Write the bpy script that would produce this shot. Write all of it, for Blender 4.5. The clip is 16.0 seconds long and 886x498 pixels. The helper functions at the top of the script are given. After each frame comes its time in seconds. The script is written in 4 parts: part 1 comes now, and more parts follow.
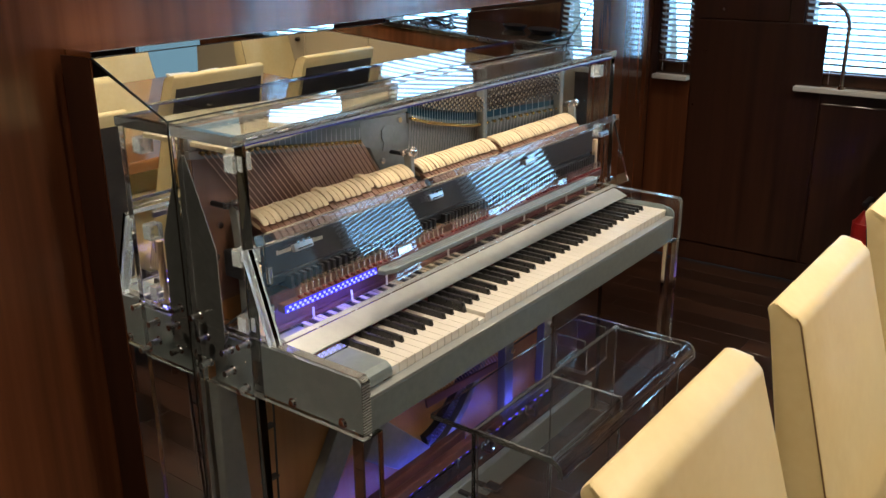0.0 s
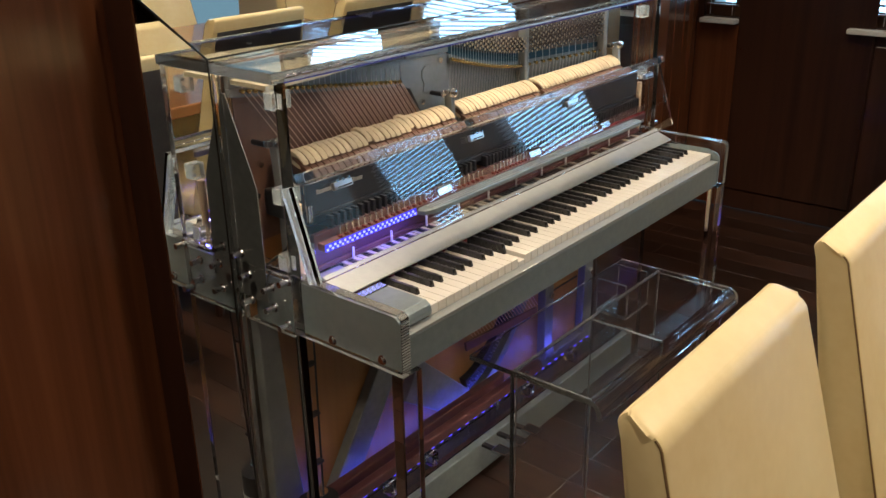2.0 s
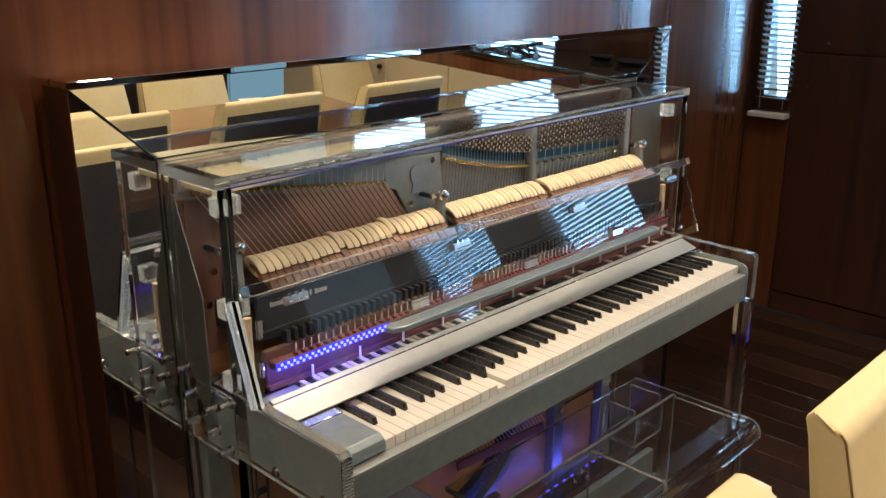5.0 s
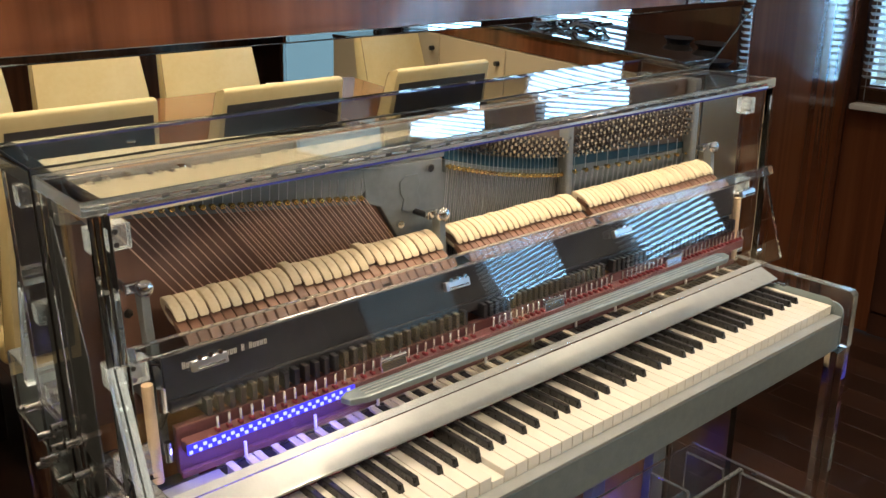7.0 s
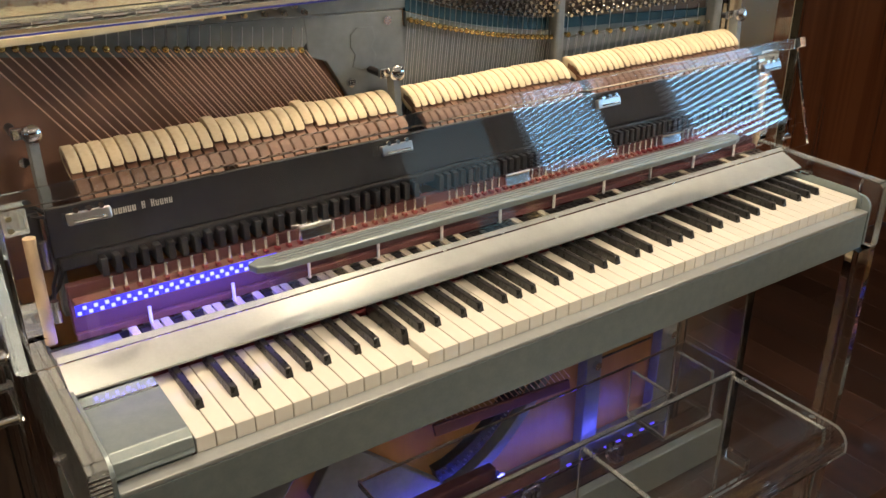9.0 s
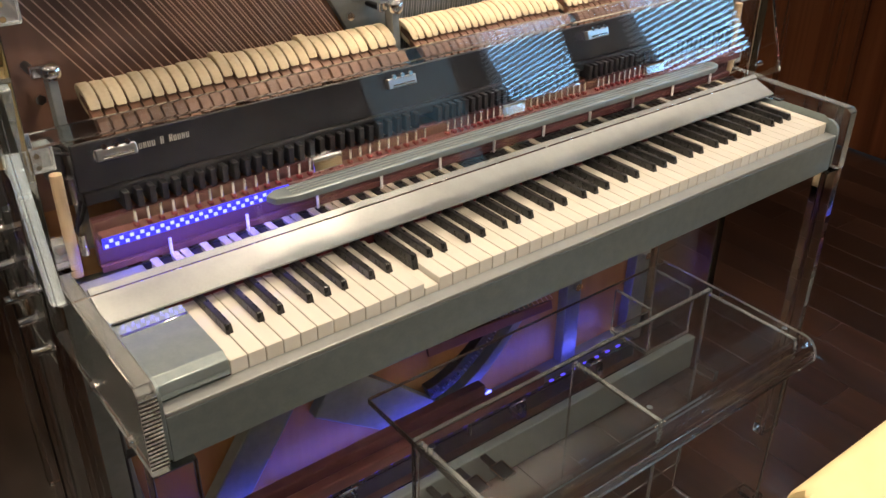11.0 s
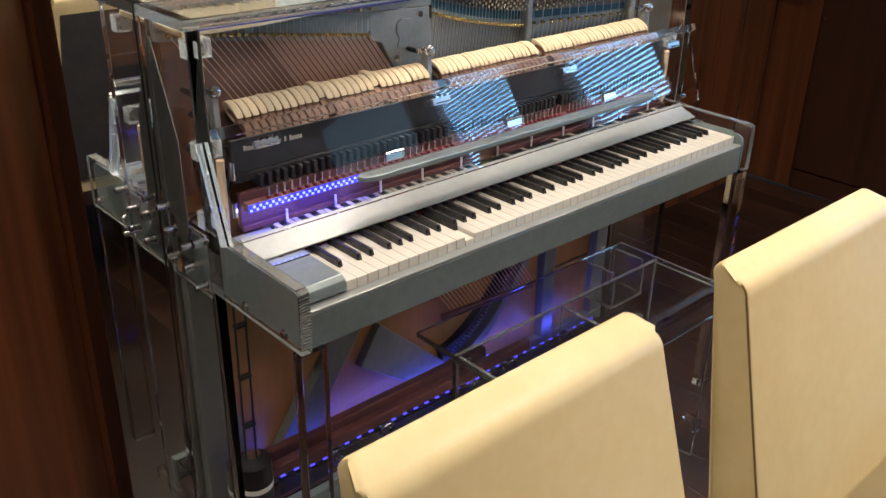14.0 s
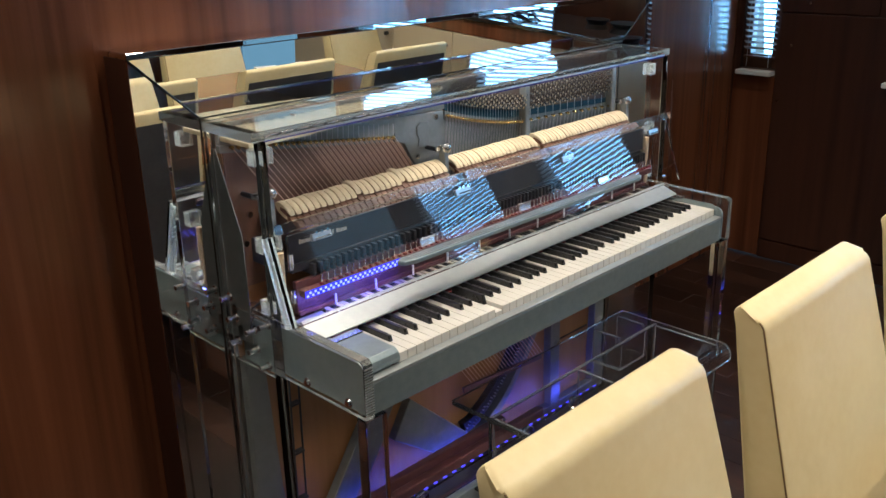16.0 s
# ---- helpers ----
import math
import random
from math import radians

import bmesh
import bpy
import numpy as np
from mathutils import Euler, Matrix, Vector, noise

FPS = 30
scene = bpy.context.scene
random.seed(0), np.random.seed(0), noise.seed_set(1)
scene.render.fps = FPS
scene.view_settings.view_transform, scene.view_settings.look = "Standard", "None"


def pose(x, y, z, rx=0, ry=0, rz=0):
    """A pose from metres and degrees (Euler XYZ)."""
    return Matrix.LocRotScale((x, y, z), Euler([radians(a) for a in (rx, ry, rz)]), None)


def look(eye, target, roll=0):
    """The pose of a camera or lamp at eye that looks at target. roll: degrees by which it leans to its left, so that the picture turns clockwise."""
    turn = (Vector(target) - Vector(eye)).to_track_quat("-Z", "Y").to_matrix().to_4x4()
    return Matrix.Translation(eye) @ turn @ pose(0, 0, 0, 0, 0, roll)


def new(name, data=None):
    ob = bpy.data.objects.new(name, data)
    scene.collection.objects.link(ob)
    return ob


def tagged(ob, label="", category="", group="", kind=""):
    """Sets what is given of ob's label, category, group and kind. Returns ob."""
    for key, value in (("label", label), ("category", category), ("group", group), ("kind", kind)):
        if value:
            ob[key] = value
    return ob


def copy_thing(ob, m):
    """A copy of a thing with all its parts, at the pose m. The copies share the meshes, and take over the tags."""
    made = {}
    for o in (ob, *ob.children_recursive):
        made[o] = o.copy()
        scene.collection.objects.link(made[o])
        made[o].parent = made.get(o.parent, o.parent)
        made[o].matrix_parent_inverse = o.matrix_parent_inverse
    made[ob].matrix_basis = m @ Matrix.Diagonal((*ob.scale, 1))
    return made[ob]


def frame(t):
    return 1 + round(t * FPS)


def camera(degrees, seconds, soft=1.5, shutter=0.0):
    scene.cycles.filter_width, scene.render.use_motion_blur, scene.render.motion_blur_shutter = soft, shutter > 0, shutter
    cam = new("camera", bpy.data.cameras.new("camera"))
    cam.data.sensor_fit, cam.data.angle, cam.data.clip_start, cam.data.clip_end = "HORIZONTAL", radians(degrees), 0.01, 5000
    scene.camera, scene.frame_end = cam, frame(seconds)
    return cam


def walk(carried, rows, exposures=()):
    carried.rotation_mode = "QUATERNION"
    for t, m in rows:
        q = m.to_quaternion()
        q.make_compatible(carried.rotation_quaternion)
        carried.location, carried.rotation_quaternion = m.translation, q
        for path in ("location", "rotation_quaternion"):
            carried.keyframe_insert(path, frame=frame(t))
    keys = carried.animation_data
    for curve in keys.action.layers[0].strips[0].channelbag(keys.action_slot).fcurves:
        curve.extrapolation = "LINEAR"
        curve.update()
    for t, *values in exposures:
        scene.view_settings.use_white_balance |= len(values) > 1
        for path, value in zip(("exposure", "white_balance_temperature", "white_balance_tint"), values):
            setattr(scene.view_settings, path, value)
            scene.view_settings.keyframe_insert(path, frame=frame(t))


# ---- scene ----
cam = camera(52.4, 16.0)
PATH = [
    (0, (-1.128, -0.967, 1.482), (0.382, 0.166, 0.821), -0.4),
    (0.5, (-1.129, -0.976, 1.476), (0.369, 0.154, 0.782), -0.4),
    (1, (-1.128, -0.971, 1.469), (0.347, 0.163, 0.735), -0.4),
    (1.5, (-1.129, -0.969, 1.458), (0.32, 0.183, 0.7), -0.6),
    (2, (-1.128, -0.971, 1.456), (0.295, 0.212, 0.699), -1.1),
    (2.5, (-1.123, -0.979, 1.461), (0.279, 0.244, 0.728), -1.7),
    (3, (-1.127, -0.978, 1.476), (0.279, 0.268, 0.791), -1.7),
    (3.5, (-1.121, -0.979, 1.486), (0.298, 0.274, 0.842), -1.3),
    (4, (-1.081, -0.992, 1.486), (0.339, 0.275, 0.871), -0.9),
    (6.5, (-0.518, -0.838, 1.445), (0.735, 0.584, 0.805), 0.1),
    (7, (-0.461, -0.774, 1.43), (0.764, 0.67, 0.786), -0.3),
    (7.5, (-0.377, -0.765, 1.404), (0.795, 0.715, 0.742), -0.5),
    (8, (-0.292, -0.784, 1.374), (0.806, 0.724, 0.653), -0.6),
    (8.5, (-0.241, -0.808, 1.35), (0.804, 0.704, 0.561), -0.5),
    (9, (-0.226, -0.811, 1.341), (0.793, 0.682, 0.484), -0.1),
    (9.5, (-0.218, -0.81, 1.332), (0.792, 0.652, 0.415), -0.0),
    (12, (-0.514, -0.819, 1.42), (0.64, 0.464, 0.409), 0.6),
    (12.5, (-0.635, -0.841, 1.444), (0.576, 0.417, 0.469), 0.0),
    (13, (-0.698, -0.918, 1.459), (0.504, 0.376, 0.52), 0.0),
    (13.5, (-0.754, -1.027, 1.461), (0.407, 0.325, 0.552), 0.4),
    (14, (-0.801, -1.115, 1.461), (0.417, 0.21, 0.589), 1.2),
    (14.5, (-0.867, -1.132, 1.478), (0.401, 0.179, 0.657), 0.7),
    (15, (-0.957, -1.121, 1.496), (0.354, 0.166, 0.707), -0.4),
    (15.5, (-1.025, -1.135, 1.505), (0.321, 0.147, 0.768), -0.9),
    (16, (-1.048, -1.168, 1.512), (0.286, 0.158, 0.833), -1.3),
]
walk(cam, [(t, look(eye, target, roll)) for t, eye, target, roll in PATH],
     exposures=[(0.0, 0.2, 6250, 10), (4.0, 0.2, 6250, 12), (7.0, 0.46, 6450, 10), (9.5, 0.44, 6600, 10), (12.0, 0.36, 6150, 14),
                (13.5, 0.36, 5950, 8), (14.5, 0.42, 5500, 14), (16.0, 0.30, 5400, 8)])

# ---- world and lights ----
world = bpy.data.worlds.new("world")
scene.world = world
world.use_nodes = True
wn = world.node_tree.nodes
sky = wn.new("ShaderNodeTexSky")
sky.sky_type, sky.sun_disc = "NISHITA", False
sky.sun_elevation, sky.sun_rotation = radians(40), radians(100)
world.node_tree.links.new(sky.outputs[0], wn["Background"].inputs[0])
wn["Background"].inputs[1].default_value = 0.12


def lamp(name, kind, m, power, colour, size=0.1, size_y=None, spot=None):
    data = bpy.data.lights.new(name, kind)
    data.energy, data.color = power, colour
    if kind == "AREA":
        data.shape, data.size, data.size_y = "RECTANGLE", size, size_y or size
    elif kind == "SPOT":
        data.spot_size, data.spot_blend, data.shadow_soft_size = radians(spot), 0.6, size
    ob = new(name, data)
    ob.matrix_world = m
    return ob


CEIL = 2.25
WARM, DAY = (1.0, 0.79, 0.54), (0.38, 0.68, 1.0)
RX = 2.85          # inner face of the wall with the windows
WIN = [(0.603, 0.772), (-0.52, 0.135), (-1.68, -1.06), (-2.74, -2.05)]
WZ0, WZ1 = 0.87, 1.80
for y0, y1 in WIN:
    lamp("window_daylight", "AREA", look((RX + 0.10, (y0 + y1) / 2, (WZ0 + WZ1) / 2), (RX - 1, (y0 + y1) / 2, (WZ0 + WZ1) / 2 - 0.25)),
         26 * (y1 - y0), DAY, y1 - y0 - 0.04, WZ1 - WZ0 - 0.06)
# Spots over the piano (y > 0.3) follow glints; the others are added fill.
SPOTS = [(-1.25, 0.05), (-0.05, 0.34), (0.78, 0.37), (0.95, 0.37), (2.05, 0.20), (-0.80, -1.25), (0.45, -0.85), (1.6, -1.0), (-0.6, -2.3), (0.75, -2.3)]
for x, y in SPOTS:
    lamp("downlight_beam", "SPOT", look((x, y, CEIL - 0.03), (x, y, 0)), {-1.25: 27, -0.05: 38, 2.05: 13}.get(x, 17) if y > 0 else (28 if x < -0.5 else 52), WARM, 0.07, spot=125)

# ---- materials ----


def mat(name, colour, rough=0.5, metal=0.0, colour2=None, scale=20.0, stretch=(1, 1, 1), bump=0.0, coat=0.0, detail=5.0, rvar=0.0, spec=None, edge=0.14):
    """A principled material whose colour, gloss and relief vary with noise at two scales."""
    m = bpy.data.materials.new(name)
    m.use_nodes = True
    nt = m.node_tree
    b = nt.nodes["Principled BSDF"]
    b.inputs["Roughness"].default_value, b.inputs["Metallic"].default_value = rough, metal
    b.inputs["Coat Weight"].default_value = coat
    b.inputs["Coat Roughness"].default_value = 0.03
    if spec is not None:
        b.inputs["Specular IOR Level"].default_value = spec
    b.inputs["Base Color"].default_value = (*colour, 1)
    tc, mp = nt.nodes.new("ShaderNodeTexCoord"), nt.nodes.new("ShaderNodeMapping")
    nt.links.new(tc.outputs["Object"], mp.inputs[0])
    mp.inputs["Scale"].default_value = stretch
    n1 = nt.nodes.new("ShaderNodeTexNoise")
    n1.inputs["Scale"].default_value, n1.inputs["Detail"].default_value = scale, detail
    nt.links.new(mp.outputs[0], n1.inputs["Vector"])
    if colour2:
        n2 = nt.nodes.new("ShaderNodeTexNoise")
        n2.inputs["Scale"].default_value = scale * 0.17
        nt.links.new(mp.outputs[0], n2.inputs["Vector"])
        add = nt.nodes.new("ShaderNodeMath")
        add.operation = "MULTIPLY_ADD"
        add.inputs[1].default_value = 0.6
        nt.links.new(n2.outputs[0], add.inputs[0])
        half = nt.nodes.new("ShaderNodeMath")
        half.operation = "MULTIPLY"
        half.inputs[1].default_value = 0.4
        nt.links.new(n1.outputs[0], half.inputs[0])
        nt.links.new(half.outputs[0], add.inputs[2])
        ramp = nt.nodes.new("ShaderNodeValToRGB")
        ramp.color_ramp.elements[0].position, ramp.color_ramp.elements[1].position = 0.5 - edge, 0.5 + edge
        ramp.color_ramp.elements[0].color, ramp.color_ramp.elements[1].color = (*colour, 1), (*colour2, 1)
        nt.links.new(add.outputs[0], ramp.inputs[0])
        nt.links.new(ramp.outputs[0], b.inputs["Base Color"])
    if rvar:
        mr = nt.nodes.new("ShaderNodeMapRange")
        mr.inputs["To Min"].default_value, mr.inputs["To Max"].default_value = max(0.02, rough - rvar), rough + rvar
        nt.links.new(n1.outputs[0], mr.inputs["Value"])
        nt.links.new(mr.outputs[0], b.inputs["Roughness"])
    if bump:
        bp = nt.nodes.new("ShaderNodeBump")
        bp.inputs["Strength"].default_value, bp.inputs["Distance"].default_value = bump, 0.002
        nt.links.new(n1.outputs[0], bp.inputs["Height"])
        nt.links.new(bp.outputs[0], b.inputs["Normal"])
    return m


def glow(name, colour, strength):
    m = bpy.data.materials.new(name)
    m.use_nodes = True
    nt = m.node_tree
    nt.nodes.clear()
    e, o = nt.nodes.new("ShaderNodeEmission"), nt.nodes.new("ShaderNodeOutputMaterial")
    e.inputs[0].default_value, e.inputs[1].default_value = (*colour, 1), strength
    nt.links.new(e.outputs[0], o.inputs[0])
    return m


def clear(name, colour=(1, 1, 1), ior=1.47, rough=0.0):
    m = bpy.data.materials.new(name)
    m.use_nodes = True
    b = m.node_tree.nodes["Principled BSDF"]
    b.inputs["Base Color"].default_value = (*colour, 1)
    b.inputs["Transmission Weight"].default_value = 1.0
    b.inputs["IOR"].default_value, b.inputs["Roughness"].default_value = ior, rough
    return m


def outdoors():
    """Bright hazy daylight over water: sky above, paler water and a darker quay line below."""
    m = glow("outdoor_view", (1, 1, 1), 1.0)
    nt = m.node_tree
    e = nt.nodes["Emission"]
    tc, sep = nt.nodes.new("ShaderNodeTexCoord"), nt.nodes.new("ShaderNodeSeparateXYZ")
    nt.links.new(tc.outputs["Object"], sep.inputs[0])
    no = nt.nodes.new("ShaderNodeTexNoise")
    no.inputs["Scale"].default_value = 0.8
    nt.links.new(tc.outputs["Object"], no.inputs["Vector"])
    ad = nt.nodes.new("ShaderNodeMath")
    ad.operation = "MULTIPLY_ADD"
    ad.inputs[1].default_value = 0.9
    nt.links.new(no.outputs[0], ad.inputs[0])
    nt.links.new(sep.outputs[2], ad.inputs[2])
    mr = nt.nodes.new("ShaderNodeMapRange")
    mr.inputs["From Min"].default_value, mr.inputs["From Max"].default_value = -2.0, 4.0
    nt.links.new(ad.outputs[0], mr.inputs["Value"])
    r = nt.nodes.new("ShaderNodeValToRGB")
    el = r.color_ramp.elements
    el[0].position, el[0].color = 0.0, (0.30, 0.40, 0.48, 1)
    el[1].position, el[1].color = 1.0, (0.5, 0.78, 1.0, 1)
    for p, c in ((0.36, (0.42, 0.55, 0.62, 1)), (0.42, (0.22, 0.28, 0.27, 1)), (0.50, (0.33, 0.42, 0.44, 1)), (0.56, (0.5, 0.76, 0.97, 1))):
        k = el.new(p)
        k.color = c
    nt.links.new(mr.outputs[0], r.inputs[0])
    nt.links.new(r.outputs[0], e.inputs[0])
    e.inputs[1].default_value = 1.15
    return m


M_WALL = mat("walnut_veneer_gloss", (0.080, 0.026, 0.012), 0.24, colour2=(0.185, 0.064, 0.027), scale=34, stretch=(1.0, 1.0, 0.028), bump=0.03, rvar=0.05, edge=0.13, detail=8.0)
M_WALL.node_tree.nodes["Principled BSDF"].inputs["Coat Weight"].default_value = 0.7
M_WALL.node_tree.nodes["Principled BSDF"].inputs["Coat Roughness"].default_value = 0.10
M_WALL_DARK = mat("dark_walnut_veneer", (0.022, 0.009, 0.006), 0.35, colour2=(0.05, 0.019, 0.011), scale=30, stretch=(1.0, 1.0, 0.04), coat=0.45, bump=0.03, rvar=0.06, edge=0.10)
M_FLOOR = mat("dark_wood_floor", (0.011, 0.0050, 0.0036), 0.36, colour2=(0.036, 0.016, 0.010), scale=40, stretch=(1, 0.06, 1), coat=0.12, bump=0.06, rvar=0.08)
M_TABLE = mat("table_veneer", (0.12, 0.045, 0.017), 0.16, colour2=(0.26, 0.115, 0.045), scale=22, stretch=(0.05, 1, 1), coat=0.6)
M_CEIL = mat("ceiling_panel", (0.42, 0.37, 0.29), 0.6, colour2=(0.46, 0.405, 0.32), scale=6)
M_MIRROR = mat("mirror_silver", (0.86, 0.88, 0.87), 0.008, 1.0)
M_BLACKLINE = mat("mirror_joint_dark", (0.012, 0.011, 0.01), 0.3)
M_CHROME = mat("chrome", (0.78, 0.78, 0.80), 0.12, 1.0, rvar=0.04)
M_STEEL = mat("steel_wire", (0.62, 0.62, 0.64), 0.28, 1.0)
M_BRASS = mat("brass", (0.72, 0.52, 0.22), 0.22, 1.0, colour2=(0.60, 0.42, 0.17), scale=90)
M_COPPER = mat("copper_wound_string", (0.78, 0.56, 0.45), 0.38, 0.7, colour2=(0.66, 0.44, 0.34), scale=200)
M_GREY = mat("grey_metallic_lacquer", (0.205, 0.250, 0.268), 0.36, 0.5, colour2=(0.24, 0.288, 0.305), scale=300, bump=0.02, rvar=0.06)
M_SILVER = mat("silver_lacquer", (0.275, 0.295, 0.305), 0.30, 0.35, colour2=(0.305, 0.325, 0.335), scale=260, rvar=0.05, coat=0.3)
# Silver plate with the downlights' warm light put into its colour.
M_FLANGE = mat("pale_gold_lacquer", (0.50, 0.45, 0.31), 0.34, 0.4, colour2=(0.58, 0.53, 0.38), scale=60, rvar=0.08)
M_PLATE = mat("cast_iron_plate_silver", (0.17, 0.185, 0.19), 0.42, 0.4, colour2=(0.23, 0.245, 0.25), scale=70, bump=0.12, rvar=0.08)
M_IVORY = mat("white_key_plastic", (0.60, 0.58, 0.525), 0.22, colour2=(0.63, 0.61, 0.555), scale=30, coat=0.3)
M_EBONY = mat("black_key_satin", (0.012, 0.012, 0.013), 0.28, colour2=(0.02, 0.02, 0.022), scale=120, rvar=0.06)
M_KEYWOOD = mat("pale_key_tail", (0.52, 0.47, 0.38), 0.5, colour2=(0.60, 0.55, 0.46), scale=60, stretch=(1, 0.1, 1))
M_FELT = mat("cream_hammer_felt", (0.53, 0.44, 0.30), 0.9, colour2=(0.63, 0.54, 0.39), scale=160, bump=0.25, spec=0.1)
M_MAPLE = mat("brown_hammer_moulding", (0.11, 0.050, 0.030), 0.5, colour2=(0.17, 0.085, 0.050), scale=70, stretch=(1, 1, 0.2))
M_RAIL = mat("maple_rail", (0.46, 0.34, 0.22), 0.45, colour2=(0.54, 0.42, 0.29), scale=40, stretch=(0.1, 1, 1))
M_SOUND = mat("spruce_soundboard", (0.27, 0.125, 0.040), 0.42, colour2=(0.36, 0.18, 0.065), scale=40, stretch=(1, 1, 0.05))
M_SOUND_RED = mat("mahogany_soundboard_field", (0.150, 0.078, 0.054), 0.5, colour2=(0.205, 0.112, 0.080), scale=40, stretch=(1, 1, 0.06))
M_REDFELT = mat("red_felt", (0.11, 0.012, 0.018), 0.9, colour2=(0.16, 0.02, 0.028), scale=200, bump=0.2)
M_BLUEFELT = mat("blue_felt", (0.008, 0.042, 0.070), 0.9, colour2=(0.013, 0.060, 0.095), scale=180, bump=0.2)
M_PINFIELD = mat("dark_brown_pin_block", (0.05, 0.035, 0.028), 0.5, colour2=(0.085, 0.06, 0.045), scale=60)
M_BLACK = mat("black_anodised", (0.013, 0.013, 0.016), 0.35, colour2=(0.022, 0.022, 0.026), scale=90, rvar=0.08)
M_BOARD = mat("red_brown_board", (0.070, 0.023, 0.026), 0.45, colour2=(0.115, 0.042, 0.044), scale=40, stretch=(0.06, 1, 1))
M_LEATHER = mat("cream_leather", (0.68, 0.56, 0.30), 0.42, colour2=(0.73, 0.62, 0.36), scale=55, bump=0.05, rvar=0.07, spec=0.35)
M_STITCH = mat("leather_piping_brown", (0.16, 0.10, 0.045), 0.7, colour2=(0.2, 0.13, 0.06), scale=80)
M_CHAIRBACK = mat("dark_grey_chair_back", (0.035, 0.033, 0.035), 0.6, colour2=(0.05, 0.047, 0.048), scale=90, bump=0.15)
M_CREAM = mat("cream_cabinet_lacquer", (0.55, 0.47, 0.34), 0.35, colour2=(0.58, 0.5, 0.37), scale=5)
M_COUNTER = mat("dark_polished_counter", (0.02, 0.016, 0.014), 0.04, colour2=(0.035, 0.028, 0.024), scale=30, coat=0.5)
M_BLIND = mat("blind_slat_white", (0.62, 0.66, 0.68), 0.4, colour2=(0.66, 0.70, 0.72), scale=12)
M_FRAME = mat("window_frame_brown", (0.06, 0.025, 0.014), 0.3, colour2=(0.09, 0.04, 0.02), scale=20)
M_WHITE = mat("white_paint", (0.72, 0.74, 0.74), 0.35, colour2=(0.76, 0.78, 0.78), scale=8)
M_GOLDTEXT = mat("pale_gold_print", (0.40, 0.37, 0.32), 0.4, colour2=(0.44, 0.41, 0.36), scale=40)
M_RED = mat("red_enamel", (0.45, 0.02, 0.02), 0.3, colour2=(0.5, 0.03, 0.03), scale=30)
M_GLASSDOOR = clear("tinted_glass", (0.75, 0.86, 0.90), 1.45)
M_ACRYL = clear("clear_acrylic", (0.985, 0.992, 0.995), 1.47)
M_LED = glow("blue_violet_led", (0.13, 0.14, 1.0), 5.0)
M_LEDLOW = glow("blue_violet_led_low", (0.10, 0.07, 1.0), 1.4)
M_EDGELIGHT = glow("faint_violet_edge_light", (0.25, 0.25, 1.0), 0.12)
M_LEDBAND = glow("blue_violet_diffuser", (0.06, 0.05, 1.0), 1.1)
M_DOORLIGHT = glow("dim_daylight_beyond_door", (0.30, 0.46, 0.55), 0.8)
M_LAMP = glow("downlight_lens", (1.0, 0.86, 0.66), 30.0)
M_EDGE = mat("sawn_acrylic_edge", (0.88, 0.94, 0.95), 0.10, colour2=(0.93, 0.97, 0.98), scale=60, rvar=0.04)
M_EDGE.node_tree.nodes["Principled BSDF"].inputs["Transmission Weight"].default_value = 0.88
M_FROST = mat("frosted_acrylic_end", (0.72, 0.82, 0.88), 0.25, colour2=(0.80, 0.88, 0.92), scale=80, rvar=0.08)
M_FROST.node_tree.nodes["Principled BSDF"].inputs["Transmission Weight"].default_value = 0.78
M_SATIN = clear("satin_acrylic_bar", (0.86, 0.94, 1.0), 1.47, 0.10)
M_OUT = outdoors()
ALLCLEAR = (M_ACRYL, M_GLASSDOOR, M_EDGE, M_FROST, M_SATIN)


def by_object(m, spread):
    """Lets the tone differ a little from piece to piece."""
    nt = m.node_tree
    b = nt.nodes["Principled BSDF"]
    src = b.inputs["Base Color"].links[0].from_socket
    info, mr, mix = nt.nodes.new("ShaderNodeObjectInfo"), nt.nodes.new("ShaderNodeMapRange"), nt.nodes.new("ShaderNodeHueSaturation")
    mr.inputs["To Min"].default_value, mr.inputs["To Max"].default_value = 1 - spread, 1 + spread
    nt.links.new(info.outputs["Random"], mr.inputs["Value"])
    nt.links.new(mr.outputs[0], mix.inputs["Value"])
    nt.links.new(src, mix.inputs["Color"])
    nt.links.new(mix.outputs[0], b.inputs["Base Color"])


by_object(M_FLOOR, 0.5)
by_object(M_FELT, 0.08)
by_object(M_IVORY, 0.03)
by_object(M_MAPLE, 0.2)

# ---- mesh helpers ----


def box(bm, x0, x1, y0, y1, z0, z1, bev=0.0, seg=2):
    r = bmesh.ops.create_cube(bm, size=1.0)
    vs = r["verts"]
    for v in vs:
        v.co = Vector((x0 + (v.co.x + 0.5) * (x1 - x0), y0 + (v.co.y + 0.5) * (y1 - y0), z0 + (v.co.z + 0.5) * (z1 - z0)))
    if bev:
        es = {e for v in vs for e in v.link_edges}
        bmesh.ops.bevel(bm, geom=list(es), offset=bev, segments=seg, affect="EDGES", profile=0.5)
    return bm


